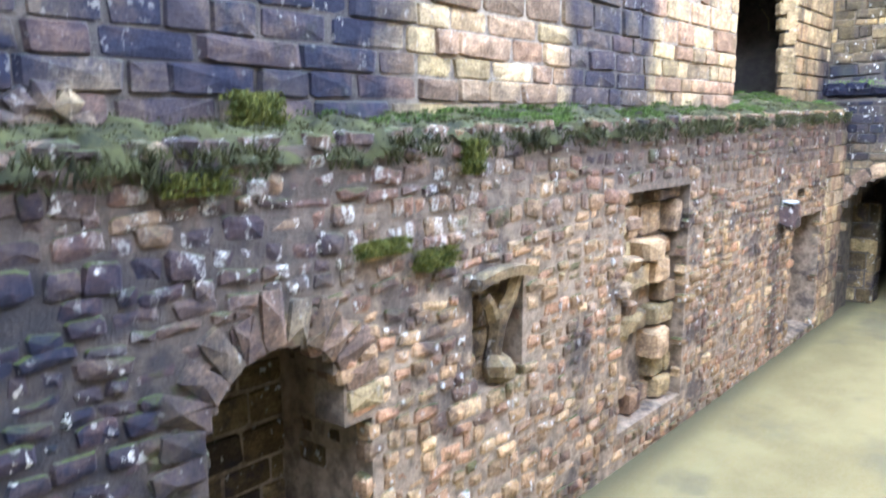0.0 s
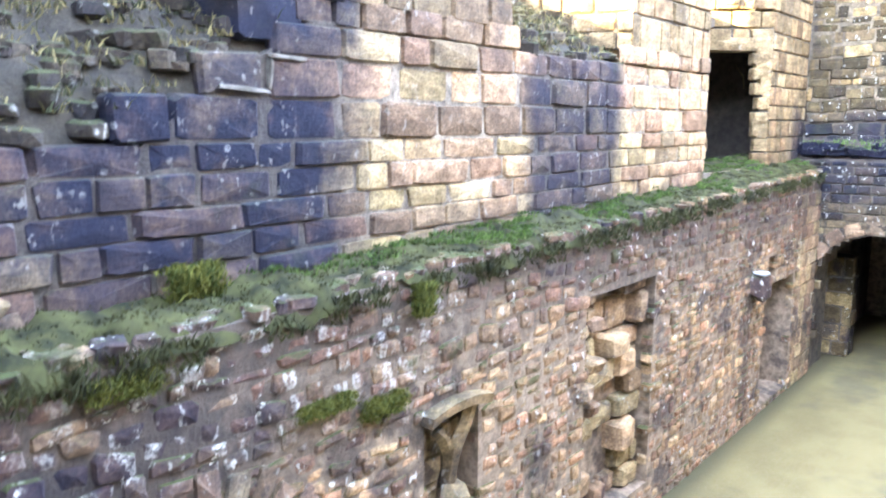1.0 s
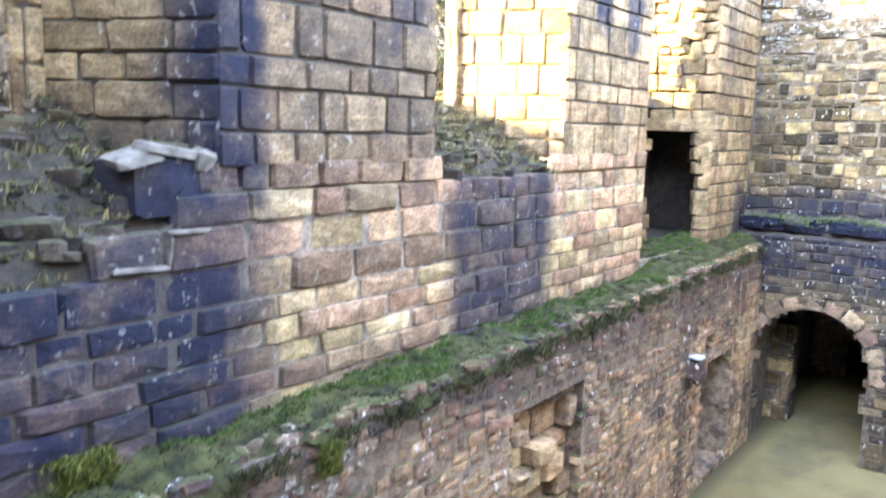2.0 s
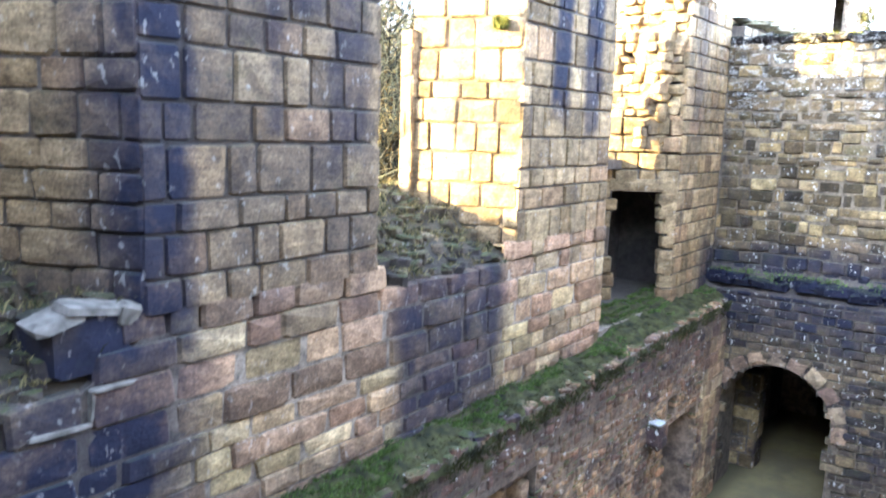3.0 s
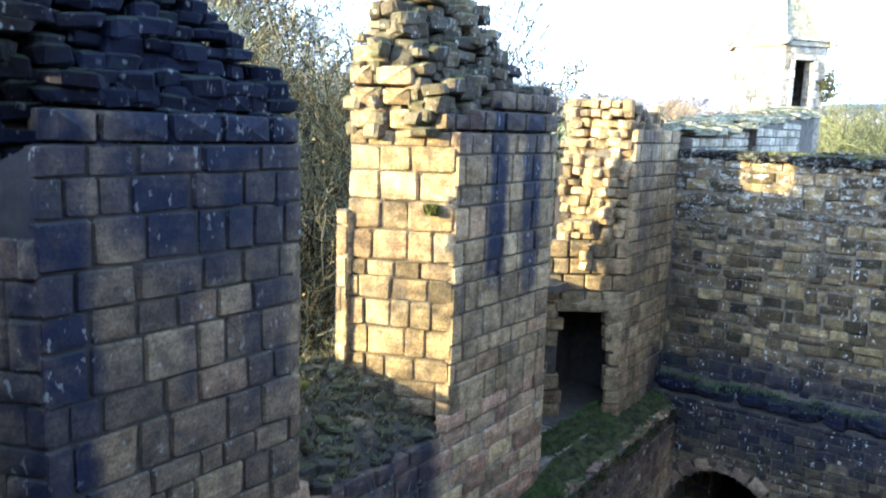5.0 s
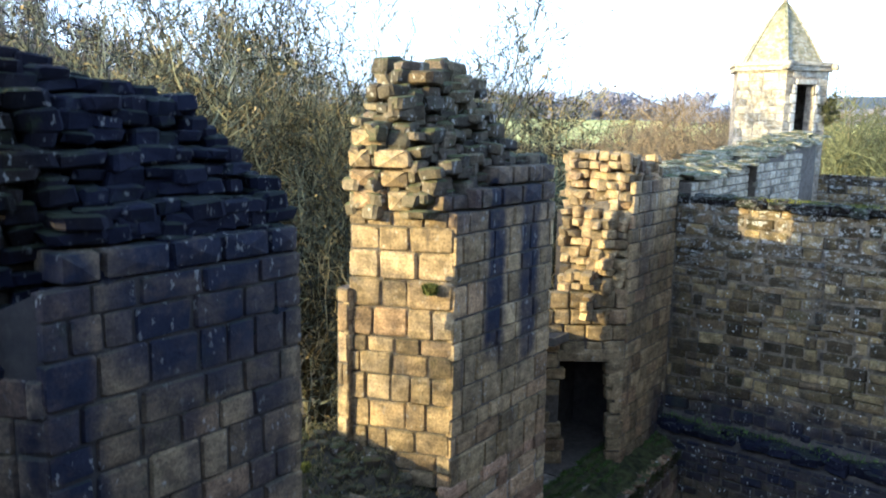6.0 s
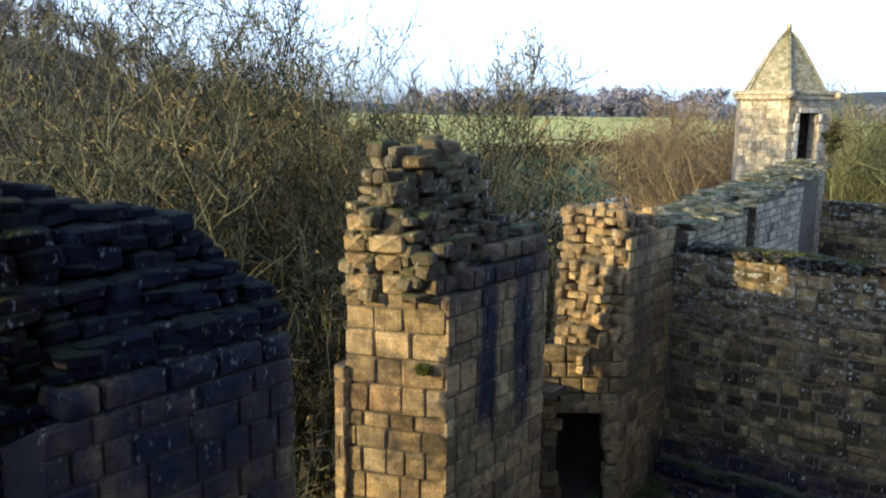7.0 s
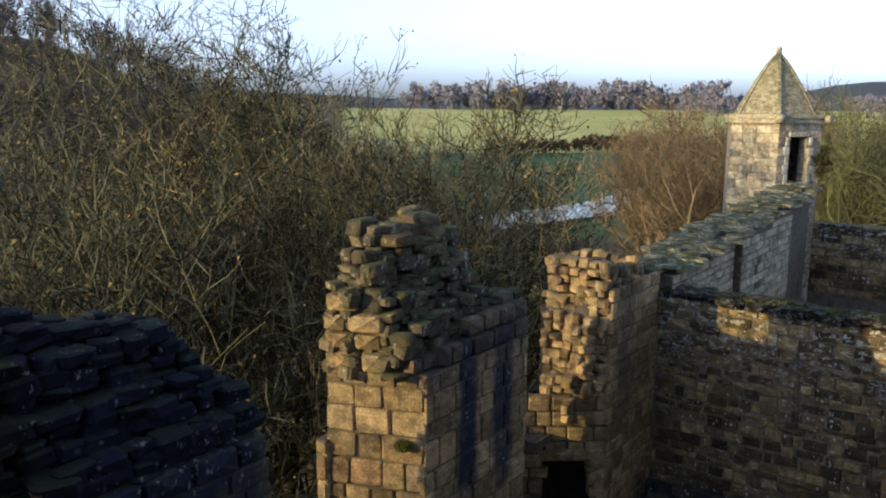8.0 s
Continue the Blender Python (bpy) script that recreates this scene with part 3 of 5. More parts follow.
def corbel():
    """The carved bracket in its shallow niche: a curved shelf, a forked stem and a worn boss."""
    base = tagged(new("carved_corbel"), "worn forked stone corbel under a curved shelf in the rubble wall", "corbel")
    base.location = (5.16, 3.80, 2.1)
    b = Build()
    for i in range(7):
        x = -.40 + i * .133
        z = .44 - x * x * .35
        b.v += [(x, -.20, z), (x, .12, z), (x, .12, z + .09), (x, -.22, z + .09)]
    for i in range(6):
        for k in range(4):
            j = (k + 1) % 4
            b.f.append((4 * i + k, 4 * i + j, 4 * i + 4 + j, 4 * i + 4 + k))
    b.f += [(3, 2, 1, 0), (24, 25, 26, 27)]
    part("shelf", b.mesh("shelf", M_ASHLAR[0]), base)

    def tube(name, pts, mat):
        bm = bmesh.new()
        rings = []
        for x, y, z, ra in pts:
            rings.append([bm.verts.new((x + ra * math.cos(k * 1.0472), y + ra * .8 * math.sin(k * 1.0472), z + .03 * math.sin(k * 2.1 + x * 9))) for k in range(6)])
        for p, q in zip(rings, rings[1:]):
            for k in range(6):
                bm.faces.new((p[k], p[(k + 1) % 6], q[(k + 1) % 6], q[k]))
        bm.faces.new(rings[-1])
        bm.faces.new(rings[0][::-1])
        bmesh.ops.recalc_face_normals(bm, faces=list(bm.faces))
        me = bpy.data.meshes.new(name)
        bm.to_mesh(me)
        bm.free()
        me.materials.append(mat)
        part(name, me, base)

    tube("stem", [(.03, .02, -.30, .09), (.02, -.03, -.10, .085), (.02, -.05, .06, .10)], M_ASHLAR[0])
    tube("branch", [(.03, -.04, .02, .085), (.16, -.08, .24, .07), (.25, -.10, .46, .07)], M_ASHLAR[0])
    tube("branch", [(.0, -.04, .02, .08), (-.10, -.07, .18, .07), (-.22, -.09, .30, .06)], M_ASHLAR[0])
    tube("boss", [(.02, .0, -.52, .05), (.05, -.06, -.44, .15), (.04, -.06, -.34, .17), (.03, -.02, -.26, .09)], M_ASHLAR[0])


corbel()


def bracket():
    base = tagged(new("bracket_stone"), "broken projecting bracket stone with a white lichen top", "bracket")
    base.location = (12.72, 3.62, 2.35)
    part("block", mesh_of("block", *boulder_proto(5), M_RUBBLE[0]), base).scale = (.36, .30, .40)
    cap = part("lichen_crust", mesh_of("lichen_crust", *boulder_proto(6), plain_material("white_lichen", (.22, .23, .22), (.5, .52, .5), 30), True), base, "white lichen crust")
    cap.scale, cap.location = (.26, .20, .05), (-.03, -.03, .19)


bracket()

# ---------------------------------------------------------------- north wall, upper storey
def sill_front(x):
    """Broken top of the wall under the embrasures."""
    if x < 4.3:
        return 4.75 + max(0.0, (x - 2.6)) * 0.62 if x > 2.6 else 4.7
    return 5.52 + 0.05 * math.sin(x * 5)


def upper_wall():
    b = Build()
    xs = [-6.0, 1.5, 2.0, 2.6, 3.0, 3.4, 3.8, 4.15, 6.6, 7.2, 7.8, 8.4, 9.05, 11.55]
    for x0, x1 in zip(xs, xs[1:]):
        b.hexa([(x0, SET + .026, 3.4), (x1, SET + .026, 3.4), (x1, 5.5, 3.4), (x0, 5.5, 3.4),
                (x0, SET + .026, sill_front(x0) - .14), (x1, SET + .026, sill_front(x1) - .14), (x1, 5.5, sill_front(x1) - .14), (x0, 5.5, sill_front(x0) - .14)])
    b.box(11.55, 16.7, 4.25, 5.5, 3.4, 4.10)
    b.box(11.3, 13.75, 5.42, 5.85, 3.4, 6.75)
    wall = thing("wall_north_upper", b.mesh("wall_north_upper", M_POINTING), "stained sandstone block wall above a grassy ledge", "wall", kind="structure")
    r = random.Random(5)
    cells = courses(0, 10.55, 3.45, 5.75, (.17, .29), (.26, .78), r)
    cells = [c for c in cells if c[1] < sill_front(c[0] + 1.0) + .07 or 4.15 < c[0] + 1.0 < 6.6 or c[0] + 1.0 > 9.05]
    set_stones(wall, M_WARM, "coursed", face_places((1.0, SET, 0), (1, 0, 0), cells, 0.005, (-0.016, 0.022), 0.14, r, None, 0.022), (6, 4, 4.5))
    return wall


wall_upper = upper_wall()


def broken_sill():
    """The big broken sill stone beside the first pier, with pale fracture edges."""
    r = random.Random(14)
    pale = plain_material("fresh_break", (.07, .066, .055), (.20, .185, .16), 9)
    base = tagged(new("sill_block"), "large broken sill stone with a pale fractured top", "stone block")
    base.location = (3.78, 4.17, 5.58)
    v, f = stone_proto(.09, .05, .015, 5)
    part("block", mesh_of("block", v, f, M_COURSED[0]), base).scale = (.58, .45, .44)
    for k, (x, y, z, w, d, h, a) in enumerate(((.08, .10, .235, .50, .24, .07, .16), (-.22, .10, .20, .34, .22, .08, -.22), (.27, .04, .17, .16, .12, .16, .3), (.12, .0, -.30, .34, .08, .03, .05),
                                               (-.04, .0, -.41, .03, .06, .2, .05), (-.24, .0, -.52, .40, .07, .03, .05))):
        e = part("fracture", mesh_of("fracture", *boulder_proto(35 + k), pale), base, "pale fractured stone edge" if k < 3 else "")
        e.location, e.scale, e.rotation_euler = (x, y, z), (w, d, h), (.1, a, .1)


broken_sill()
set_stones(wall_upper, M_WARM, "coursed", [
    Matrix(((-math.cos(a - math.pi / 2) * .13, 0, math.cos(a) * .15, 1.78 + .20 * math.cos(a)), (0, .2, 0, SET - .04),
            (-math.sin(a - math.pi / 2) * .13, 0, math.sin(a) * .15, 3.74 + .20 * math.sin(a)), (0, 0, 0, 1)))
    for a in [math.radians(15 + 37 * k) for k in range(5)]], (2, 4, 4), name="voussoir")


def pier(xl, xr, z0, ztop, back_l, back_r, seed, label, height=(.22, .42), width=(.22, .60), y1=5.40, reveal_top=None, reveal_keep=None):
    """An upright piece of the upper wall between two embrasures, its left reveal splayed."""
    b = Build()
    e = 0.03
    plan = [(xl + e, SET + e), (xr - e, SET + e), (back_r - e, y1), (back_l + e, y1)]
    hi = reveal_top or ztop
    b.prism(plan, z0, [ztop, ztop, ztop, min(hi, ztop)])
    ob = thing("wall_pier", b.mesh("wall_pier", M_JOINT), label, "pier", "piers of the ruined upper wall", "structure")
    r = random.Random(seed)
    places = face_places((xl, SET, 0), (1, 0, 0), courses(0, xr - xl, z0, ztop, height, width, r), 0.016, (-0.01, 0.014), 0.12, r, None, .008)
    set_stones(ob, M_ASHLAR, "ashlar", places, ((xl + xr) / 2, SET, 7))
    along = Vector((xl - back_l, SET - y1, 0))
    places = face_places((back_l, y1, 0), along, courses(0, along.length, z0, hi, (.20, .38), (.24, .62), r), 0.012, (-0.012, 0.016), 0.12, r, reveal_keep)
    set_stones(ob, M_ASHLAR, "coursed", places, (xl, SET, 7), name="reveal_stone")
    along = Vector((back_r - xr, y1 - SET, 0))
    places = face_places((xr, SET, 0), along, courses(0, along.length, z0, ztop, (.26, .38), (.3, .6), r), 0.022, (-0.01, 0.012), 0.12, r)
    set_stones(ob, M_ASHLAR, "coursed", places, (xr, SET, 7), name="reveal_stone")
    return ob


pier_a = pier(4.15, 6.58, 5.70, 9.04, 3.55, 6.75, 21, "tall stained sandstone pier with a ruined rubble top", reveal_top=8.42)
pier_b = pier(9.05, 11.50, 5.70, 9.18, 8.56, 12.62, 22, "sandstone pier with a sunlit reveal and ruined rubble top")
# the foot of the second pier goes down to the ledge beside the open embrasure
r_foot = random.Random(8)
b = Build()
# Unseen wall bulk added here, to keep the sun off the first reveal.
b.prism([(-6.0, SET), (1.60, SET), (2.1, 5.5), (-6.0, 5.5)], 4.6, 9.6)
b.prism([(-6.0, 5.5), (2.75, 5.5), (2.75, 6.4), (-6.0, 6.4)], -1.0, 9.9)
thing("wall_pier", b.mesh("wall_pier", M_MORTAR), "plain stone wall beside the first embrasure, its unseen bulk added to block sun", "pier", "piers of the ruined upper wall", "structure")


def band(parent, xl, xr, y, z, h, seed, proud=.02, mats=M_ASHLAR, wid=(.35, .6), depth=.4):
    """A course of large blocks on top of a pier."""
    r = random.Random(seed)
    cells = courses(0, xr - xl, 0, h, (h, h), wid, r)
    places = face_places((xl, y, z), (1, 0, 0), cells, .018, (proud - .008, proud + .008), depth, r)
    set_stones(parent, mats, "ashlar", places, (xl, y, z), name="band_stone")


def pier_tops():
    r = random.Random(31)
    # first pier: two set-back courses, then the sloping rubble core
    band(pier_a, 4.32, 6.56, SET + .01, 9.05, .24, 41)
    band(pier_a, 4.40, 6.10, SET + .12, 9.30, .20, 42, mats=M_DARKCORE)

    def top_a(x, y):
        z = 9.45 + (y - 4.3) * 1.75
        z = min(z, 10.62 + 0.10 * math.sin(x * 3.1) - 0.05 * math.cos(y * 5))
        if x > 5.6:
            z = min(z, 10.62 - (x - 5.6) * 0.80 - max(0, x - 6.3) * 2.2)
        if x < 4.35:
            z = max(z, min(8.45 + (y - 4.55) * 2.4, 10.6)) if y > 4.5 else 8.3
        return z

    def in_a(x, y):
        edge = 4.15 - (y - SET) * 0.48
        return x > edge - 0.1 and x < 6.6 + (y - SET) * .25

    core = Build()
    core.prism([(4.1, 4.62), (6.1, 4.62), (6.2, 5.5), (3.7, 5.5)], 8.3, [9.6, 9.5, 9.9, 10.3])
    part("rubble_core", core.mesh("rubble_core", M_EARTH), pier_a)
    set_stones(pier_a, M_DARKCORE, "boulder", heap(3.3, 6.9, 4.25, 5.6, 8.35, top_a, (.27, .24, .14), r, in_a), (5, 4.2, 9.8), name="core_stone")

    # second pier: string of blocks, rubble peak at the back and mossy shoulder
    band(pier_b, 9.45, 11.52, SET + .0, 9.20, .26, 43)
    band(pier_b, 10.0, 11.52, SET + .03, 9.47, .24, 44)
    band(pier_b, 8.95, 9.5, SET + .12, 9.20, .2, 45)

    def top_b(x, y):
        z = 9.55 + (y - 4.35) * 1.9 + (x - 9.2) * .25
        peak = 11.0 - max(0, 9.3 - x) * 1.1 - max(0, x - 10.45) * 3.2 + .08 * math.sin(x * 7)
        if x > 10.6:
            return 9.80 + .05 * math.sin(x * 9) if y < 4.8 else 9.32
        return min(z, peak)

    def in_b(x, y):
        return x > 9.05 - (y - SET) * .40 and x < 11.5

    core = Build()
    core.prism([(9.15, 4.75), (10.4, 4.75), (10.4, 5.4), (8.9, 5.4)], 9.1, [9.9, 10.0, 10.6, 10.1])
    core.prism([(10.3, 4.3), (11.45, 4.3), (11.45, 4.8), (10.3, 4.8)], 9.1, 9.66)
    part("rubble_core", core.mesh("rubble_core", M_EARTH), pier_b)
    set_stones(pier_b, M_CORE, "boulder", heap(8.6, 11.6, 4.35, 5.45, 9.2, top_b, (.25, .22, .15), r, in_b), (9.5, 4.2, 10), name="core_stone")
    # square blocks left standing on the reveal
    along = Vector((9.05 - 8.50, SET - 5.40, 0)).normalized()
    for k, (u, w, z, h) in enumerate([(0.08, .42, 9.18, .27), (0.52, .30, 9.18, .26), (.04, .36, 9.46, .22), (.42, .36, 9.46, .22), (.02, .30, 9.69, .24),
                                      (.34, .46, 9.69, .24), (0.05, .42, 9.94, .22)]):
        m = face_places((8.50, 5.40, 0), along, [(u + w / 2, z + h / 2, w, h)], .02, (.02, .06), .4, r)
        set_stones(pier_b, M_ASHLAR, "coursed", m, (9, 5, 9), name="quoin")
    set_stones(pier_b, M_COURSED, "boulder", [boulder_at(Vector((8.8 + r.random() * 1.6, 4.9 + r.random() * .4, 10.55 + r.random() * .25)), (.42, .35, .17), r) for _ in range(7)], (9, 5, 10), name="top_stone")


pier_tops()


def foot():
    """Lower part of the second pier, down to the ledge, and its outer jamb."""
    b = Build()
    b.box(11.46, 11.60, SET + .05, 5.4, 3.9, 5.7)
    part("foot", b.mesh("foot", M_JOINT), pier_b)
    places = face_places((11.52, SET + .02, 0), (.12, 1, 0), courses(0, 1.2, 3.9, 5.75, (.26, .38), (.3, .6), r_foot), .02, (0, .01), .1, r_foot)
    set_stones(pier_b, M_ASHLAR, "ashlar", places, (11.5, 4.2, 5), name="foot_stone")
    # outer jamb: a narrow upright that stands a little into the opening
    for ob, x, y, z0, z1 in ((pier_b, 8.60, 5.50, 6.2, 8.2), (pier_a, 3.45, 5.55, 6.0, 8.3)):
        bb = Build()
        bb.box(x - .1, x + .3, y - .13, y + .04, z0 - 1.5, z1)
        part("outer_jamb", bb.mesh("outer_jamb", M_JOINT), ob)
        places = face_places((x - .12, y + .03, 0), (0, -1, 0), courses(0, .18, z0, z1, (.28, .42), (.2, .22), r_foot), .02, (0, .01), .08, r_foot)
        places += face_places((x - .12, y - .15, 0), (1, 0, 0), courses(0, .3, z0, z1, (.28, .42), (.3, .32), r_foot), .02, (0, .01), .08, r_foot)
        set_stones(ob, M_ASHLAR, "coursed", places, (x, y, 7), name="jamb_stone")


foot()


def sill(x0, x1, seed, zf, zb):
    """Rough mossy slope of broken masonry in an embrasure."""
    r = random.Random(seed)
    n, m = 26, 18
    v, f = [], []
    for j in range(m + 1):
        for i in range(n + 1):
            x, y = x0 + (x1 - x0) * i / n, 4.2 + 1.5 * j / m
            t = j / m
            z = zf(x) + (zb - zf(x)) * t ** 0.8 + .16 * noise.noise(Vector((x * 2.3, y * 2.3, seed))) + .07 * noise.noise(Vector((x * 7, y * 7, seed)))
            v.append((x, y, z if j else zf(x) - .3))
    for j in range(m):
        for i in range(n):
            a = j * (n + 1) + i
            f.append((a, a + 1, a + n + 2, a + n + 1))
    slope = thing("rubble_slope", mesh_of("rubble_slope", v, f, M_EARTH, True), "mossy slope of broken stone in a ruined window", "rubble", "ruined window sills")
    places = []
    for _ in range(260):
        i = r.randrange(len(v))
        x, y, z = v[i]
        if y < 4.25:
            continue
        s = r.uniform(.07, .25)
        places.append(boulder_at(Vector((x + r.uniform(-.05, .05), y, z - .03)), (s, s * r.uniform(.6, 1), s * r.uniform(.35, .7)), r, 3))
    set_stones(slope, M_CORE, "boulder", places, ((x0 + x1) / 2, 4.3, 5.5), name="loose_stone")
    spots = [v[r.randrange(n + 2, len(v))] for _ in range(260)]
    part("dry_grass", tuft_mesh("dry_grass", spots, M_STRAW, (.025, .085), 20, .06, r, 1.5), slope, kind="stuff")


sill(6.58, 9.05, 2, lambda x: 5.50, 6.35)
sill(1.6, 4.15, 3, lambda x: min(5.75, sill_front(x)), 6.2)


def door_pier():
    """The last pier, whose splayed reveal holds the dark doorway of a wall passage."""
    xl, xr, y1 = 14.52, 16.72, 5.18
    back = Vector((13.70, 5.18, 0))
    fore = Vector((xl, SET + .05, 0))
    along = (fore - back)
    length = along.length
    d = along.normalized()
    n_in = Vector((0, 0, 1)).cross(d)
    door0, door1, zb, zt = 0.10, length - 0.18, 4.15, 6.06
    b = Build()

    def slab(u0, u1, z0, z1, t):
        p, q = back + d * u0 + n_in * .03, back + d * u1 + n_in * .03
        p2, q2 = p + n_in * t, q + n_in * t
        b.hexa([(p.x, p.y, z0), (q.x, q.y, z0), (q2.x, q2.y, z0), (p2.x, p2.y, z0), (p.x, p.y, z1), (q.x, q.y, z1), (q2.x, q2.y, z1), (p2.x, p2.y, z1)])

    slab(-.5, door0, 3.6, 6.3, .35)
    slab(door0, door1, zt, 6.5, .35)
    slab(door1, length, 3.6, 6.5, .16)
    b.prism([(xl + .03, SET + .08), (xr, SET + .08), (xr, SET + .45), (xl + .30, SET + .45)], 3.6, 9.2)
    b.prism([(14.42, 4.62), (14.9, SET + .4), (16.72, SET + .4), (16.72, 5.9), (15.3, 5.9), (14.45, 5.2)], 6.5, [8.9, 9.3, 9.0, 8.6, 8.8, 8.8])
    b.box(13.4, 16.7, 5.85, 6.1, 3.5, 6.6)
    b.box(15.3, 16.7, 5.85, 6.1, 6.6, 8.6)
    b.box(15.9, 16.7, 4.5, 5.9, 3.5, 6.6)
    b.box(13.3, 16.7, 5.0, 5.9, 6.45, 6.6)
    b.box(13.3, 16.7, 4.3, 5.9, 3.4, 4.12)
    ob = thing("wall_pier", b.mesh("wall_pier", M_JOINT), "ragged sandstone pier with a dark doorway in its reveal", "pier", "piers of the ruined upper wall", "structure")
    r = random.Random(77)
    places = face_places((xl, SET + .05, 0), (1, 0, 0), courses(0, xr - xl, 4.0, 9.3, (.24, .36), (.28, .55), r), .02, (-.01, .012), .1, r)
    set_stones(ob, M_ASHLAR, "ashlar", places, (15, 4.2, 6))
    cells = courses(-.45, length, 4.1, 7.35, (.22, .32), (.28, .5), r)
    keep = lambda u, v, w, h: not (door0 < u < door1 and v < zt + .12)
    places = face_places(back, d, cells, .022, (0, .03), .14, r, keep)
    set_stones(ob, M_ASHLAR, "coursed", places, (14.3, 4.6, 6.5), name="reveal_stone")
    # lintel and the stepped jamb stones under it
    m = face_places(back, d, [((door0 + door1) / 2 + .04, zt + .11, door1 - door0 + .3, .24)], .01, (.03, .03), .32, r)
    set_stones(ob, M_ASHLAR, "ashlar", m, (14, 4.6, 6), name="lintel")
    for k in range(6):
        w = (.22, .2, .17, .10, .14, .08)[k]
        m = face_places(back, d, [(door1 + .1 - w / 2, zt - .13 - k * .25, w + .12, .22)], .012, (.01, .03), .2, r)
        set_stones(ob, M_ASHLAR, "coursed", m, (14, 4.6, 6), name="jamb_stone")

    # torn edge of the pier above the doorway
    def top(x, y):
        z = 9.68 + .12 * math.sin(x * 4)
        if x < 14.6:
            z = min(z, 7.3 + max(0, x - 14.02) * 4.6)
        if x > 15.9:
            z = min(z, 9.55 - (x - 15.9) * .8)
        return z

    def inside(x, y):
        return (y - 4.25) > -(x - 14.50) * 1.27 and y > 4.30 and y < 0.55 * x - 2.50

    # Sunlight put into the colour: paler sandstone here in place of core rubble.
    set_stones(ob, M_ASHLAR, "boulder", heap(13.5, 16.7, 4.28, 5.7, 6.9, top, (.24, .2, .17), r, inside), (14.4, 4.4, 8.5), name="core_stone")
    return ob


door_pier()


def mossy_ledge():
    """Turf and earth on the set-off between the storeys."""
    r = random.Random(51)
    v, f = [], []
    n, m = 260, 6
    for i in range(n + 1):
        x = 0.0 + 16.3 * i / n
        for j in range(m + 1):
            y = FACE - .04 + (SET + .06 - FACE) * j / m
            if x > 11.6:
                y = FACE - .04 + (SET + .55 - FACE) * j / m
            if j < 2:
                y += .03 + .09 * noise.noise(Vector((x * 3.3, 8, 2))) + .04 * noise.noise(Vector((x * 11, 5, 2)))
            z = ledge_z(x) + .05 + .09 * noise.noise(Vector((x * 2.6, y * 5, 1))) + .06 * noise.noise(Vector((x * 9, y * 9, 4)))
            z += (.10 + (.22 if x > 11.6 else 0) * sstep(11.4, 12.4, x)) * j / m - (0.13 if j == 0 else 0)
            v.append((x, y, z))
    for i in range(n):
        for j in range(m):
            a = i * (m + 1) + j
            f.append((a, a + m + 1, a + m + 2, a + 1))
    ob = thing("ledge_turf", mesh_of("ledge_turf", v, f, M_MOSS, True), "strip of moss and turf along the wall ledge", "turf", kind="stuff")
    spots = []
    for _ in range(6000):
        i, j = r.randrange(n), r.randrange(1, m + 1)
        p = v[i * (m + 1) + j]
        lush = noise.noise(Vector((p[0] * .9, 3, 7))) + (.3 if 3.6 < p[0] < 8.3 else 0) + (.2 if p[0] > 9 else -.1) + .9 * (j / m - .62)
        if lush > .12 and p[0] > 3.0:
            spots.append(p)
    part("grass", tuft_mesh("grass", spots, M_GRASS, (.015, .045), 7, .03, r, .9), ob, "short green grass", "stuff")
    spots = [(x, FACE - .05 - .03 * r.random(), ledge_z(x) - .02 - .16 * r.random() ** 2) for x in [r.uniform(.5, 16.2) for _ in range(900)] if noise.noise(Vector((x * 2.1, 0, 2))) > -.1]
    part("dead_grass", tuft_mesh("dead_grass", [v[r.randrange(len(v))] for _ in range(2400)], M_MOSS, (.01, .032), 6, .04, r, 1.5), ob, "withered grass and moss", "stuff")
    part("hanging_moss", tuft_mesh("hanging_moss", spots, M_MOSS, (.03, .09), 6, .03, r, 1.2), ob, "dark moss hanging over the edge", "stuff")
    places = [boulder_at(Vector((x, FACE + .02 + .22 * r.random(), ledge_z(x) + .01 + .03 * r.random())), (r.uniform(.09, .26), r.uniform(.08, .18), r.uniform(.05, .11)), r) for x in [r.uniform(0, 16.2) for _ in range(260)]]
    set_stones(ob, M_RUBBLE, "boulder", places, (5, 3.7, 3.7), name="edge_stone")


mossy_ledge()


def cushion(x, y, z, w, h, seed, blade=(.02, .055)):
    r = random.Random(seed)
    spots = [(x + r.uniform(-w, w), y - .05 * r.random(), z + r.uniform(-h, h)) for _ in range(110)]
    thing("fern_tuft", tuft_mesh("fern_tuft", spots, M_FERN, blade, 30, .03, r, 1.4), "yellow-green tuft of moss growing from the masonry", "plant", "wall plants")


cushion(3.05, SET - .05, 3.86, .16, .10, 1)
cushion(4.70, FACE - .04, 3.52, .05, .12, 2)
cushion(8.90, 4.42, 8.25, .03, .05, 6, (.025, .05))
cushion(7.25, 5.15, 6.28, .30, .03, 7, (.02, .05))
cushion(2.35, FACE + .0, 3.47, .20, .06, 3, (.01, .03))
cushion(3.75, FACE + .0, 2.95, .22, .05, 4, (.01, .03))
cushion(4.30, FACE + .0, 2.80, .20, .07, 5, (.01, .03))


# ---------------------------------------------------------------- east wall
def east_arch(y):
    k = (y - 2.72) / 1.02
    return 1.75 + 1.05 * math.sqrt(max(0.0, 1 - k * k)) if abs(k) < 1 else 0.0


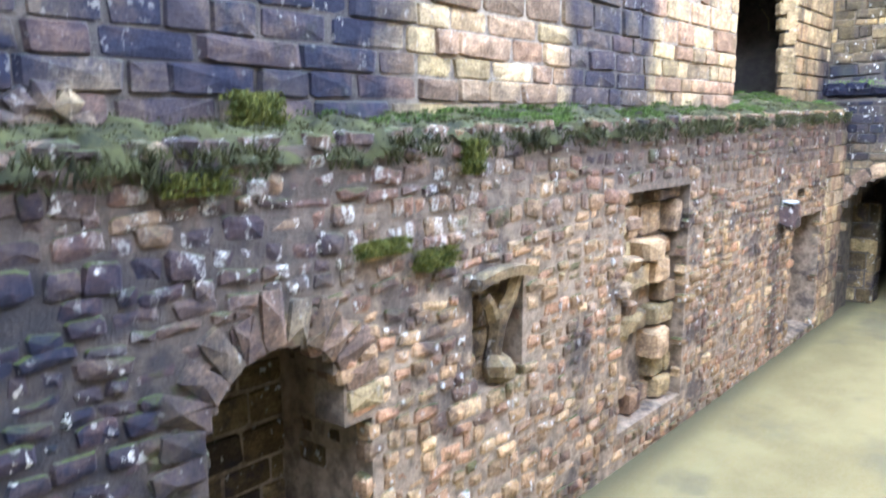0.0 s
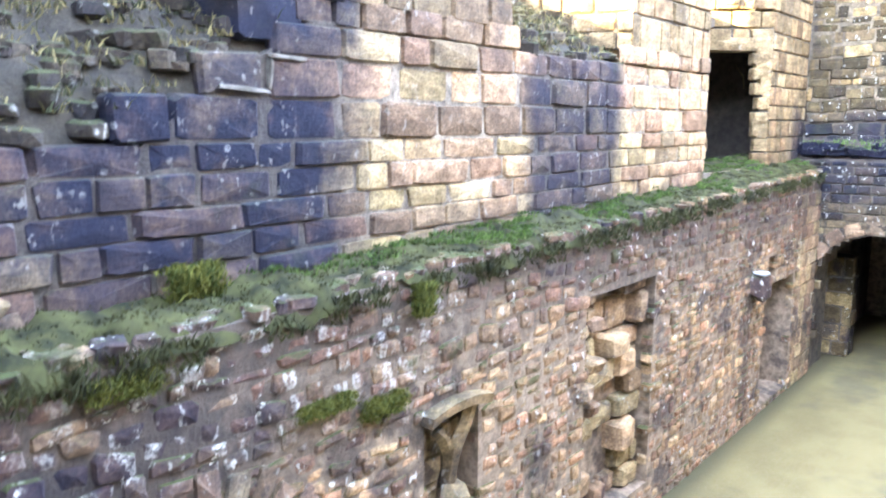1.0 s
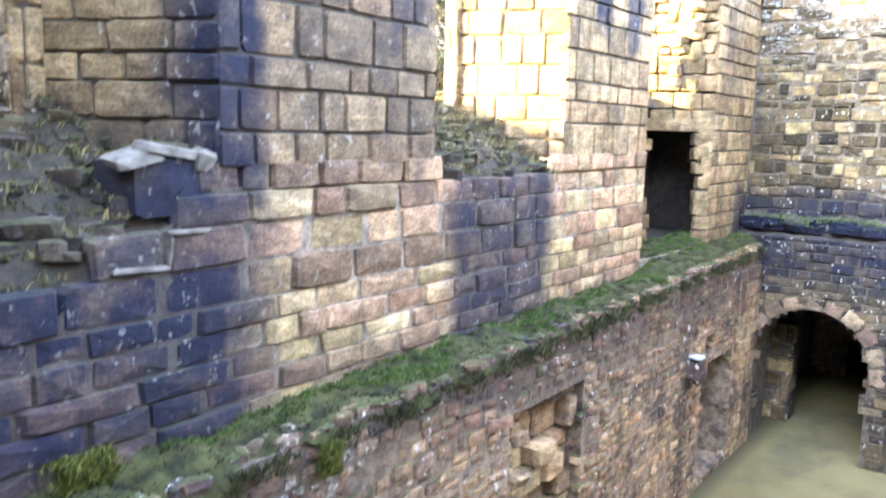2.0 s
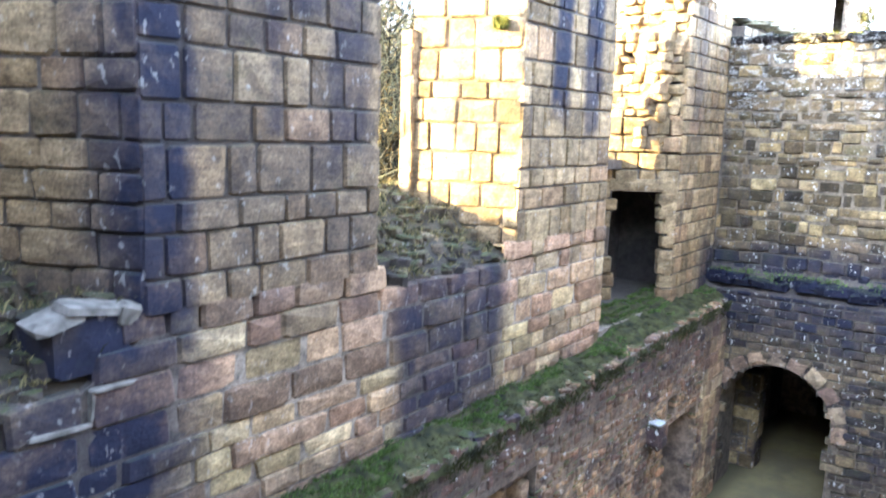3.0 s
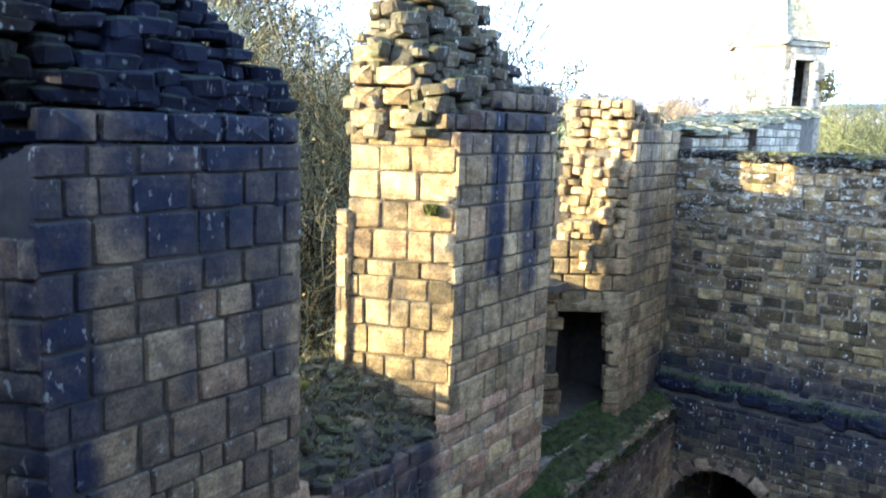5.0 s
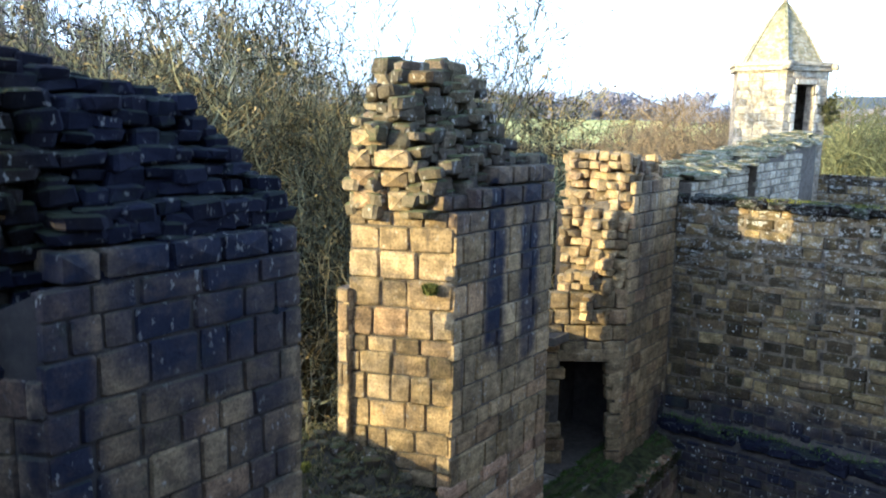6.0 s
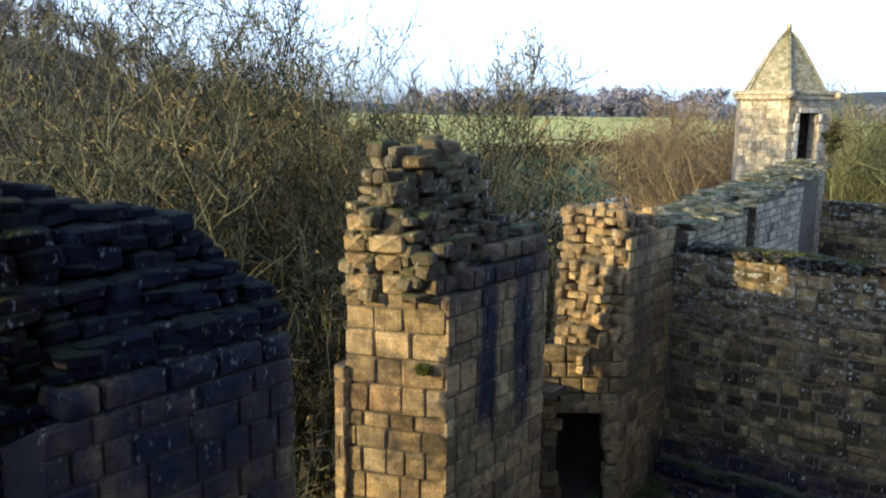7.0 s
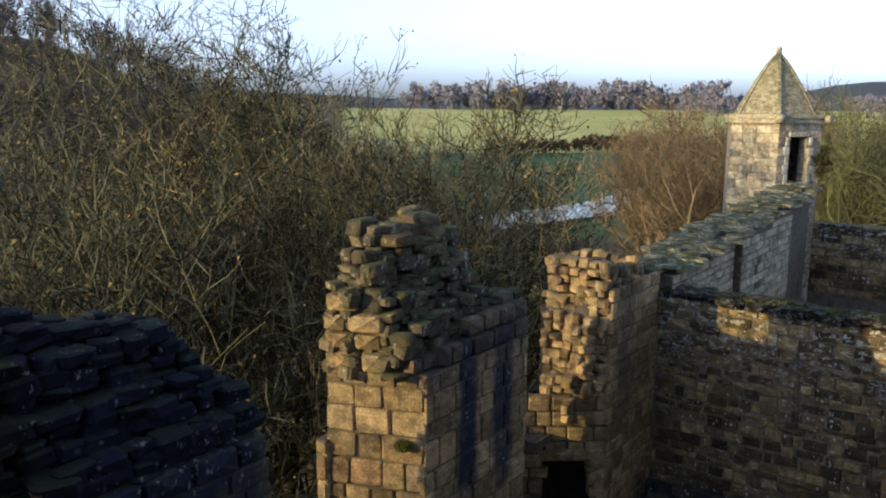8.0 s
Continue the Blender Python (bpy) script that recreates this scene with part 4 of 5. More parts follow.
def east_wall():
    b = Build()
    ys = [-9.0, 1.70] + [1.70 + 2.04 * i / 14 for i in range(1, 15)] + [4.2]
    for y0, y1 in zip(ys, ys[1:]):
        m = (y0 + y1) / 2
        b.box(16.33, 17.5, y0, y1, east_arch(m), 4.15)
    b.prism([(16.73, -9), (17.7, -9), (17.7, 4.6), (16.73, 4.6)], 4.0, 8.75)
    # weathered slope between the storeys
    b.hexa([(16.33, -9, 4.14), (16.75, -9, 4.14), (16.75, 4.2, 4.14), (16.33, 4.2, 4.14), (16.4, -9, 4.2), (16.75, -9, 4.6), (16.75, 4.2, 4.6), (16.4, 4.2, 4.2)])
    wall = thing("wall_east", b.mesh("wall_east", M_EASTJOINT), "dark coursed stone wall with an arched passage and mossy top", "wall", kind="structure")
    r = random.Random(61)
    cells = courses(0, 6.2, 4.45, 8.8, (.10, .25), (.14, .56), r)
    cells = [(u, v + r.uniform(-.03, .03), w * r.uniform(.9, 1.05), h * r.uniform(.78, 1.1)) for u, v, w, h in cells]
    set_stones(wall, M_COURSED, "coursed", face_places((16.70, 4.2, 0), (0, -1, 0), cells, .014, (-.02, .035), .14, r, None, .05), (16.7, 3, 7))
    cells = courses(0, 6.2, 0, 4.15, (.13, .2), (.18, .45), r)
    keep = lambda u, v, w, h: v > east_arch(4.2 - u) + .12 or not 1.62 < 4.2 - u < 3.82
    low = part("lower_face", Build().mesh("lower_face", M_JOINT), wall)
    set_stones(low, M_COURSED, "coursed", face_places((16.30, 4.2, 0), (0, -1, 0), cells, .02, (-.012, .028), .14, r, keep, .02), (16.3, 3, 3))
    places = []
    for i in range(11):
        a = math.radians(180 - i * 18)
        c, s = math.cos(a), math.sin(a)
        # ring of long thin arch stones
        p = Vector((16.27, 2.72 - 1.17 * c, 1.75 + 1.19 * s))
        t, o = Vector((0, -s, -c)), Vector((0, -c, s))
        w, h = .35, .28
        places.append(Matrix(((0, .3, 0, p.x), (t.y * w, 0, o.y * h, p.y), (t.z * w, 0, o.z * h, p.z), (0, 0, 0, 1))))
    set_stones(wall, M_WARM, "coursed", places, (16, 3, 2), name="voussoir")
    # stones on the slope and the ragged coping
    places = [boulder_at(Vector((16.5 + r.uniform(-.1, .12), r.uniform(-1.5, 4.15), 4.34 + r.uniform(-.06, .1))), (.3, .36, .16), r) for _ in range(70)]
    places += [boulder_at(Vector((17.0 + r.uniform(-.25, .3), r.uniform(-1.5, 4.6), 8.82 + r.uniform(-.03, .08))), (r.uniform(.25, .5), r.uniform(.25, .55), .13), r) for _ in range(150)]
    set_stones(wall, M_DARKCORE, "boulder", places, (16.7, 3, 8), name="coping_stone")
    spots = [(r.uniform(16.75, 17.2), r.uniform(-1.0, 3.1), 8.86 + r.random() * .06) for _ in range(260)]
    part("coping_moss", tuft_mesh("coping_moss", spots, M_FERN, (.03, .09), 10, .05, r, .8), wall, "bright moss on the coping", "stuff")
    spots = [(16.42 + r.random() * .25, r.uniform(-1, 4.1), 4.32 + r.random() * .2) for _ in range(200)]
    part("ledge_moss", tuft_mesh("ledge_moss", spots, M_GRASS, (.03, .10), 9, .06, r, .8), wall, kind="stuff")

    # dark vaulted passage behind the arch
    c = Build()
    c.box(17.5, 22.5, 4.15, 4.45, 0, 4.0)
    c.box(17.5, 22.5, .6, .95, 0, 4.0)
    c.box(17.5, 22.5, .6, 4.45, 3.2, 4.0)
    c.box(22.3, 22.6, .6, 2.1, 0, 4.0)
    c.box(22.3, 22.6, 3.0, 4.45, 0, 4.0)
    c.box(22.3, 22.6, 2.1, 3.0, 2.1, 4.0)
    c.box(24.0, 24.2, 0.0, 4.5, 0, 4.0)
    c.box(22.3, 24.2, 0.0, .3, 0, 4.0)
    c.box(22.3, 24.2, 4.45, 4.7, 0, 4.0)
    c.box(22.3, 24.2, 0.0, 4.7, 3.8, 4.0)
    thing("passage_wall", c.mesh("passage_wall", M_MORTAR), "plain stone walls of a dark vaulted passage", "wall", kind="structure")
    p = Build()
    p.box(17.9, 18.45, 3.35, 4.1, 0, 2.1)
    post = thing("passage_pillar", p.mesh("passage_pillar", M_JOINT), "square block pillar inside the arched passage", "pillar")
    places = face_places((17.88, 4.1, 0), (0, -1, 0), courses(0, .77, 0, 2.1, (.3, .4), (.35, .45), r), .02, (0, .02), .12, r)
    places += face_places((17.88, 3.33, 0), (1, 0, 0), courses(0, .57, 0, 2.1, (.3, .4), (.3, .4), r), .02, (0, .02), .12, r)
    set_stones(post, M_COURSED, "coursed", places, (17.9, 3.5, 1))


east_wall()

# plain high walls added out of view, to close the yard and hold off skylight
b = Build()
b.box(-6.5, 17.5, -8.6, -8.0, 0, 15.0)
thing("wall_south", b.mesh("wall_south", M_JOINT), "plain high wall added out of view, closing the yard against skylight", "wall", kind="structure")
b = Build()
b.box(-6.6, -6.0, -8.6, 5.5, 0, 14.0)
thing("wall_west", b.mesh("wall_west", M_JOINT), "plain high wall added out of view, closing the yard against skylight", "wall", kind="structure")


# ---------------------------------------------------------------- wall to the turret and the turret
def turret_wall():
    b = Build()
    b.hexa([(17.0, 4.05, -1), (21.0, 4.05, -1), (21.0, 5.0, -1), (17.0, 5.0, -1), (17.0, 4.05, 9.15), (21.0, 4.05, 9.45), (21.0, 5.0, 9.6), (17.0, 5.0, 9.3)])
    b.hexa([(21.0, 3.85, -1), (25.6, 3.85, -1), (25.6, 5.0, -1), (21.0, 5.0, -1), (21.0, 3.85, 9.45), (25.6, 3.85, 9.72), (25.6, 5.0, 9.9), (21.0, 5.0, 9.6)])
    b.hexa([(25.6, 4.2, -1), (29.4, 4.2, -1), (29.4, 5.1, -1), (25.6, 5.1, -1), (25.6, 4.2, 9.7), (29.4, 4.2, 10.02), (29.4, 5.1, 10.1), (25.6, 5.1, 9.9)])
    wall = thing("wall_turret", b.mesh("wall_turret", M_JOINT), "ruined wall with flat mossy coping running to the turret", "wall", kind="structure")
    r = random.Random(83)
    cells = courses(0, 4.0, 7.6, 9.35, (.16, .24), (.3, .6), r)
    places = face_places((17.0, 4.02, 0), (1, 0, 0), cells, .02, (0, .02), .12, r, lambda u, v, w, h: v < 9.1 + u * .075)
    cells = courses(0, 4.6, 7.2, 9.7, (.16, .24), (.3, .6), r)
    places += face_places((21.0, 3.82, 0), (1, 0, 0), cells, .02, (0, .02), .12, r, lambda u, v, w, h: v < 9.38 + u * .058 and not (1.2 < u < 1.65 and 8.0 < v < 8.75))
    set_stones(wall, M_TURRET, "coursed", places, (20, 4, 9))
    # No real opening: a dark arched face paints the shade inside it.
    hole = Build()
    n = 8
    pts = [(22.2, 8.0), (22.65, 8.0)] + [(22.425 + .225 * math.cos(math.pi * k / n), 8.5 + .24 * math.sin(math.pi * k / n)) for k in range(n + 1)]
    base = len(hole.v)
    hole.v += [(x, 3.845, z) for x, z in pts] + [(x, 4.3, z) for x, z in pts]
    hole.f.append(tuple(range(base, base + len(pts))))
    part("loophole", hole.mesh("loophole", M_EARTH), wall, "flat dark panel painted as the shade in an arched opening")
    places = []
    for _ in range(260):
        x = r.uniform(16.9, 29.4)
        y = r.uniform(3.95, 5.05)
        places.append(boulder_at(Vector((x, y, 9.22 + (x - 17) * .066 + (y - 4) * .12 + r.uniform(-.03, .06))), (r.uniform(.3, .7), r.uniform(.25, .5), r.uniform(.07, .14)), r, 1.0))
    set_stones(wall, M_ROOF, "boulder", places, (18, 4.5, 9.3), name="coping_stone")
    b = Build()
    b.box(30.6, 31.5, -9.0, 4.4, -1, 8.75)
    far = thing("wall_far", b.mesh("wall_far", M_JOINT), "dark outer wall beyond the east range", "wall", kind="structure")
    places = face_places((30.58, 4.4, 0), (0, -1, 0), courses(0, 5.5, 6.4, 8.8, (.22, .3), (.35, .7), r), .02, (0, .02), .12, r)
    set_stones(far, M_COURSED, "coursed", places, (30.6, 3, 8.5))


turret_wall()


def turret():
    cx, cy, R, zb, ze, za = 30.3, 5.76, 1.65, 8.8, 12.32, 14.45
    turn = math.atan2(-1.56 - cy, 1.83 - cx) + math.radians(7)
    ring = lambda rad: [(cx + rad * math.cos(turn + k * math.pi / 3), cy + rad * math.sin(turn + k * math.pi / 3)) for k in range(6)]
    base = tagged(new("corner_turret"), "small six-sided stone turret with a steep mossy stone roof", "turret")
    t_in = .40
    outer, inner = ring(R - .04), ring(R - t_in)
    for k in range(6):
        j = (k + 1) % 6
        body = Build()
        if k == 0:
            # this side holds the door
            a, c_, d_, e_ = Vector(outer[k]), Vector(outer[j]), Vector(inner[k]), Vector(inner[j])
            l0, l1 = a.lerp(c_, .27), a.lerp(c_, .70)
            m0, m1 = d_.lerp(e_, .27), d_.lerp(e_, .70)
            body.prism([a, l0, m0, d_], -1.0, ze)
            body.prism([l1, c_, e_, m1], -1.0, ze)
            body.prism([l0, l1, m1, m0], -1.0, 10.18)
            body.prism([l0, l1, m1, m0], 11.72, ze)
        else:
            body.prism([outer[k], outer[j], inner[j], inner[k]], -1.0, ze)
        part("side_wall", body.mesh("side_wall", M_POINTING), base)
    body = Build()
    body.prism(inner, 9.9, 10.1)
    part("turret_floor", body.mesh("turret_floor", M_JOINT), base)
    wall = base
    r = random.Random(91)
    places, trim = [], []
    o = ring(R)
    for k in range(6):
        p, q = Vector((*o[(k + 1) % 6], 0)), Vector((*o[k], 0))
        if k in (3, 4):
            continue
        L = (q - p).length
        cells = courses(0, L, zb, ze, (.24, .34), (.32, .6), r)
        if k == 0:
            keep = lambda u, v, w, h, L=L: not (L * .22 < u < L * .75 and 10.1 < v < 11.9)
        else:
            keep = None
        places += face_places(q, p - q, cells, .006, (-.016, -.010), .1, r, keep)
        if k == 0:
            for i in range(5):
                trim += face_places(q, p - q, [(L * .27 - .08 - .035 * (i % 2), 10.33 + i * .31, .15 + .07 * (i % 2), .30), (L * .70 + .08 + .035 * (i % 2), 10.33 + i * .31, .15 + .07 * (i % 2), .30)], .01, (.02, .02), .16, r)
            trim += face_places(q, p - q, [(L * .49, 11.80, L * .5, .17)], .01, (.02, .02), .16, r)
    set_stones(wall, M_TURRET, "ashlar", places, (29, 5, 11))
    set_stones(wall, pair("pale_dressed_stone", [(.5, .47, .4), (.56, .53, .47)], algae_shade=.1, moss=.05), "ashlar", trim, (29, 5, 11), name="door_surround")
    cornice = Build()
    cornice.prism(ring(R + .10), ze - .16, ze)
    cornice.prism(ring(R + .17), ze, ze + .12)
    part("cornice", cornice.mesh("cornice", M_TURRET[0]), base)
    for k, s in ((0, .24), (1, .2)):
        x, y = ring(R + .16)[k]
        me = mesh_of("gargoyle", *boulder_proto(15 + k), M_TURRET[0], True)
        g = part("spout_stone", me, base, "worn projecting spout stone")
        g.location, g.scale = (x, y, ze - .02), (s * 1.3, s, s * 1.1)
    roof = Build()
    steps = 9
    for i in range(steps):
        z0, z1 = ze + .12 + (za - ze - .12) * i / steps, ze + .12 + (za - ze - .12) * (i + 1) / steps
        r0 = (R - .35) * (1 - i / steps) ** .82 + .05
        r1 = (R - .35) * (1 - (i + 1) / steps) ** .82 + .08
        roof.v += [(x, y, z0) for x, y in ring(r0)] + [(x, y, z1) for x, y in ring(r1)]
    for i in range(2 * steps - 1):
        for k in range(6):
            j = (k + 1) % 6
            roof.f.append((6 * i + k, 6 * i + j, 6 * i + 6 + j, 6 * i + 6 + k))
    roof.f += [tuple(reversed(range(6))), tuple(range(12 * steps - 6, 12 * steps))]
    part("roof", roof.mesh("roof", M_ROOF[0]), base, "steep mossy stone roof")
    for k in range(6):
        ridge = Build()
        c, sn = math.cos(turn + k * math.pi / 3), math.sin(turn + k * math.pi / 3)
        for i in range(steps):
            ends = []
            for m in (i, i + 1):
                rad = (R - .33) * (1 - m / steps) ** .82 + .06
                z = ze + .12 + (za - ze - .12) * m / steps
                ends.append([(cx + rad * c - sn * w, cy + rad * sn + c * w, z + h) for w, h in ((-.05, -.03), (.05, -.03), (.05, .05), (-.05, .05))])
            p, q = ends
            ridge.hexa([p[0], p[1], q[1], q[0], p[3], p[2], q[2], q[3]])
        part("ridge_rib", ridge.mesh("ridge_rib", M_ROOF[0]), base)
    fin = mesh_of("finial", *boulder_proto(4), M_TURRET[0], True)
    g = part("finial", fin, base)
    g.location, g.scale = (cx, cy, za + .1), (.16, .16, .28)
    r2 = random.Random(5)
    bx, by = ring(R + .1)[1]
    spots = [(bx + r2.gauss(0, .12), by + r2.gauss(0, .12), 10.9 + r2.gauss(0, .22)) for _ in range(60)]
    thing("ivy_clump", tuft_mesh("ivy_clump", spots, M_MOSS, (.08, .2), 14, .06, r2, 1.2), "dark ivy clump on the turret corner", "plant")


turret()


# ---------------------------------------------------------------- trees
def tube_arrays(pts, radii, sides, out_v, out_f, base):
    pts = np.asarray(pts)
    k = len(pts)
    d = np.gradient(pts, axis=0)
    d /= np.linalg.norm(d, axis=1)[:, None] + 1e-9
    ref = np.array((0.3, 0.9, 0.1)) if abs(d[0, 2]) > 0.7 else np.array((0, 0, 1.0))
    a = np.cross(d, ref)
    a /= np.linalg.norm(a, axis=1)[:, None] + 1e-9
    b = np.cross(d, a)
    ang = np.arange(sides) * 2 * math.pi / sides
    ring = a[:, None] * np.cos(ang)[None, :, None] + b[:, None] * np.sin(ang)[None, :, None]
    v = pts[:, None] + ring * np.asarray(radii)[:, None, None]
    out_v.append(v.reshape(-1, 3))
    for i in range(k - 1):
        for s in range(sides):
            t = (s + 1) % sides
            out_f.append((base + i * sides + s, base + i * sides + t, base + (i + 1) * sides + t, base + (i + 1) * sides + s))
    return base + k * sides


def grow(seed, height, levels, kids, twig, spread=0.75, upward=0.25, stems=1, lean=0.12):
    """A bare tree of crooked limbs: returns (limb verts, faces), (twig verts, faces), tips."""
    r = random.Random(seed)
    limbs, twigs, tips = [[], [], 0], [[], [], 0], []

    def branch(p, d, length, rad, level):
        last = level >= levels
        n = 3 if last else (8, 6, 5, 4)[min(level, 3)]
        bend = .16 if level == 0 else .27
        pts, q, dd = [np.array(p)], np.array(p, float), np.array(d, float)
        ways = [dd]
        for i in range(n - 1):
            dd = dd + np.array([r.gauss(0, bend), r.gauss(0, bend), r.gauss(0, bend * .8) + upward * (.35 if level else .1)])
            dd /= np.linalg.norm(dd)
            q = q + dd * length / (n - 1)
            pts.append(q.copy())
            ways.append(dd)
        radii = np.linspace(rad, max(rad * (.22 if level == 0 else .35), twig * .55), n)
        tgt = limbs if level <= 1 else twigs
        tgt[2] = tube_arrays(pts, radii, 6 if level == 0 else (4 if level == 1 else 3), tgt[0], tgt[1], tgt[2])
        if last:
            tips.append(pts[-1])
            tips.append(pts[1])
            return
        for c in range(kids[level]):
            f = r.uniform(.2, 1.0) ** .8
            i = min(int(f * (n - 1)), n - 2)
            t = f * (n - 1) - i
            s = pts[i] * (1 - t) + pts[i + 1] * t
            side = np.array([r.gauss(0, 1), r.gauss(0, 1), r.gauss(0, .6) + upward])
            side /= np.linalg.norm(side)
            nd = ways[i] * (1 - spread) + side * spread
            nd /= np.linalg.norm(nd)
            here = radii[i] * (1 - t) + radii[i + 1] * t
            branch(s, nd, length * r.uniform(.38, .68) * (1.12 - .35 * f), max(here * r.uniform(.42, .68), twig), level + 1)

    for s in range(stems):
        a = r.uniform(0, 6.28)
        wide = 1 + 2.2 * (stems > 1)
        branch((0.5 * math.cos(a) * (stems > 1), 0.5 * math.sin(a) * (stems > 1), 0), (lean * math.cos(a) * wide, lean * math.sin(a) * wide, 1),
               height * .72 * (r.uniform(.75, 1.05) if stems > 1 else 1), height * (.011 if stems > 1 else .016), 0)
    return limbs, twigs, tips


def leaf_mesh(tips, size, keep, r, mat):
    v, f = [], []
    for p in tips:
        if r.random() > keep:
            continue
        for _ in range(2):
            s = r.uniform(*size)
            a, e = r.uniform(0, 6.28), r.uniform(-1, 1)
            u = Vector((math.cos(a), math.sin(a), e)).normalized() * s
            w = u.cross(Vector((r.gauss(0, 1), r.gauss(0, 1), r.gauss(0, 1)))).normalized() * s * .5
            c = Vector(p) + Vector((r.gauss(0, .06), r.gauss(0, .06), r.gauss(0, .06)))
            b = len(v)
            v += [c - u, c + w, c + u, c - w]
            f.append((b, b + 1, b + 2, b + 3))
    return mesh_of("leaves", v, f, mat)


def make_tree(name, label, seed, height, levels, kids, twig, twig_mat, leaf_keep, where, stems=1, spread=.75, upward=.25, leaf=(.025, .055)):
    limbs, twigs, tips = grow(seed, height, levels, kids, twig, spread, upward, stems)
    ob = tagged(new(name), label, "tree", "trees behind the castle")
    part("trunk", mesh_of("trunk", np.concatenate(limbs[0]), limbs[1], M_BARK, True), ob)
    part("crown", mesh_of("crown", np.concatenate(twigs[0]), twigs[1], twig_mat), ob)
    part("leaves", leaf_mesh(tips, leaf, leaf_keep, random.Random(seed), M_LEAF), ob, "sparse dry leaves")
    ob.location = (where[0], where[1], land(*where) - .1)
    return ob


tall = make_tree("tree", "tall bare tree with spreading olive branches", 7, 17.5, 4, (11, 7, 6, 5), .011, M_TWIG, .35, (14.0, 13.5), spread=.62)
tall2 = make_tree("tree", "bare many-branched tree with dry leaves", 12, 15.0, 4, (11, 7, 6, 5), .011, M_TWIG, .4, (21.0, 16.0), spread=.66)
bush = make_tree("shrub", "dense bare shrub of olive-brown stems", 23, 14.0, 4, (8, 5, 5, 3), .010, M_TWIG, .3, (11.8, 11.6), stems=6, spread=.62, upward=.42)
sunlit_bush = make_tree("shrub", "shrub with twigs coloured golden-olive as if sunlit, and dry yellow leaves", 31, 14.0, 4, (8, 5, 5, 3), .010, M_TWIG_SUNLIT, .5, (20.5, 16.0), stems=6, spread=.62, upward=.42)


def again(ob, x, y, scale, turn, sink=0.1):
    c = copy_thing(ob, pose(x, y, land(x, y) - sink, 0, 0, turn))
    c.scale = (scale,) * 3
    return c


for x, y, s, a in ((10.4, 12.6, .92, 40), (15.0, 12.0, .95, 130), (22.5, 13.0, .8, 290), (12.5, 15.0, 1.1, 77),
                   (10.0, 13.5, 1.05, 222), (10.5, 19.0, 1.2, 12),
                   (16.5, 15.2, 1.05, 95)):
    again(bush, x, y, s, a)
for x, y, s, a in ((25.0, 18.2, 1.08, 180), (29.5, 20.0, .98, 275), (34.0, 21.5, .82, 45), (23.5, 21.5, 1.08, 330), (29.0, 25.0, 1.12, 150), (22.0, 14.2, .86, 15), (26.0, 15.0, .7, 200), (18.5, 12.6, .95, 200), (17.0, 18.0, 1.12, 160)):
    again(sunlit_bush, x, y, s, a)
for x, y, s, a in ((17.0, 25.0, 1.0, 140), (12.0, 25.0, .95, 260)):
    again(tall2, x, y, s, a)
again(tall, 9.5, 30.0, 1.05, 200)
# unseen shrubs added to the north-west, to shade the trees and dapple the sun
for x, y, s, a in ((-4.5, 9.2, .8, 60), (-9.0, 11.5, .8, 200), (-1.0, 21.0, .95, 20), (3.0, 18.6, .95, 300), (-6.0, 24.5, 1.0, 110)):
    again(bush, x, y, s, a)


def stand(name, label, spots, protos, mat, lift=0.0):
    """Many far trees in one mesh."""
    vs, fs, b = [], [], 0
    r = random.Random(len(spots))
    for i, (x, y, s) in enumerate(spots):
        v, f = protos[i % len(protos)]
        a = r.uniform(0, 6.28)
        c, sn = math.cos(a) * s, math.sin(a) * s
        m = np.array(((c, -sn, 0), (sn, c, 0), (0, 0, s)))
        vs.append(v @ m.T + np.array((x, y, land(x, y) - .2 + lift)))
        fs += [tuple(b + k for k in q) for q in f]
        b += len(v)
    return thing(name, mesh_of(name, np.concatenate(vs), fs, mat), label, "trees", kind="stuff")


def bare_proto(seed, kids, twig, spread=.65, upward=.45):
    limbs, twigs, _ = grow(seed, 1.0, len(kids), kids, twig, spread, upward)
    n = sum(len(a) for a in limbs[0])
    return np.concatenate(limbs[0] + twigs[0]), limbs[1] + [tuple(n + k for k in q) for q in twigs[1]]


def clump_proto(seed, count):
    """A far crown: many small leaf clumps round a trunk."""
    r = random.Random(seed)
    v, f = [], []
    for k in range(3):
        a = k * 2.09
        v += [(.02 * math.cos(a), .02 * math.sin(a), 0), (.01 * math.cos(a), .01 * math.sin(a), .5)]
    f += [(0, 2, 3, 1), (2, 4, 5, 3), (4, 0, 1, 5)]
    blobs = [(r.gauss(0, .16), r.gauss(0, .16), r.uniform(.18, .85), r.uniform(.12, .24)) for _ in range(9)]
    for _ in range(count):
        bx, by, bz, br = r.choice(blobs)
        d = Vector((r.gauss(0, 1), r.gauss(0, 1), r.gauss(0, 1))).normalized() * br * r.uniform(.6, 1)
        c = Vector((bx, by, bz)) + d
        b = len(v)
        for _ in range(3):
            v.append(tuple(c + Vector((r.gauss(0, .05), r.gauss(0, .05), r.gauss(0, .05)))))
        f.append((b, b + 1, b + 2))
    return np.array(v), f


def polar(az, d):
    return 1.8 + d * math.cos(math.radians(az)), -1.5 + d * math.sin(math.radians(az))


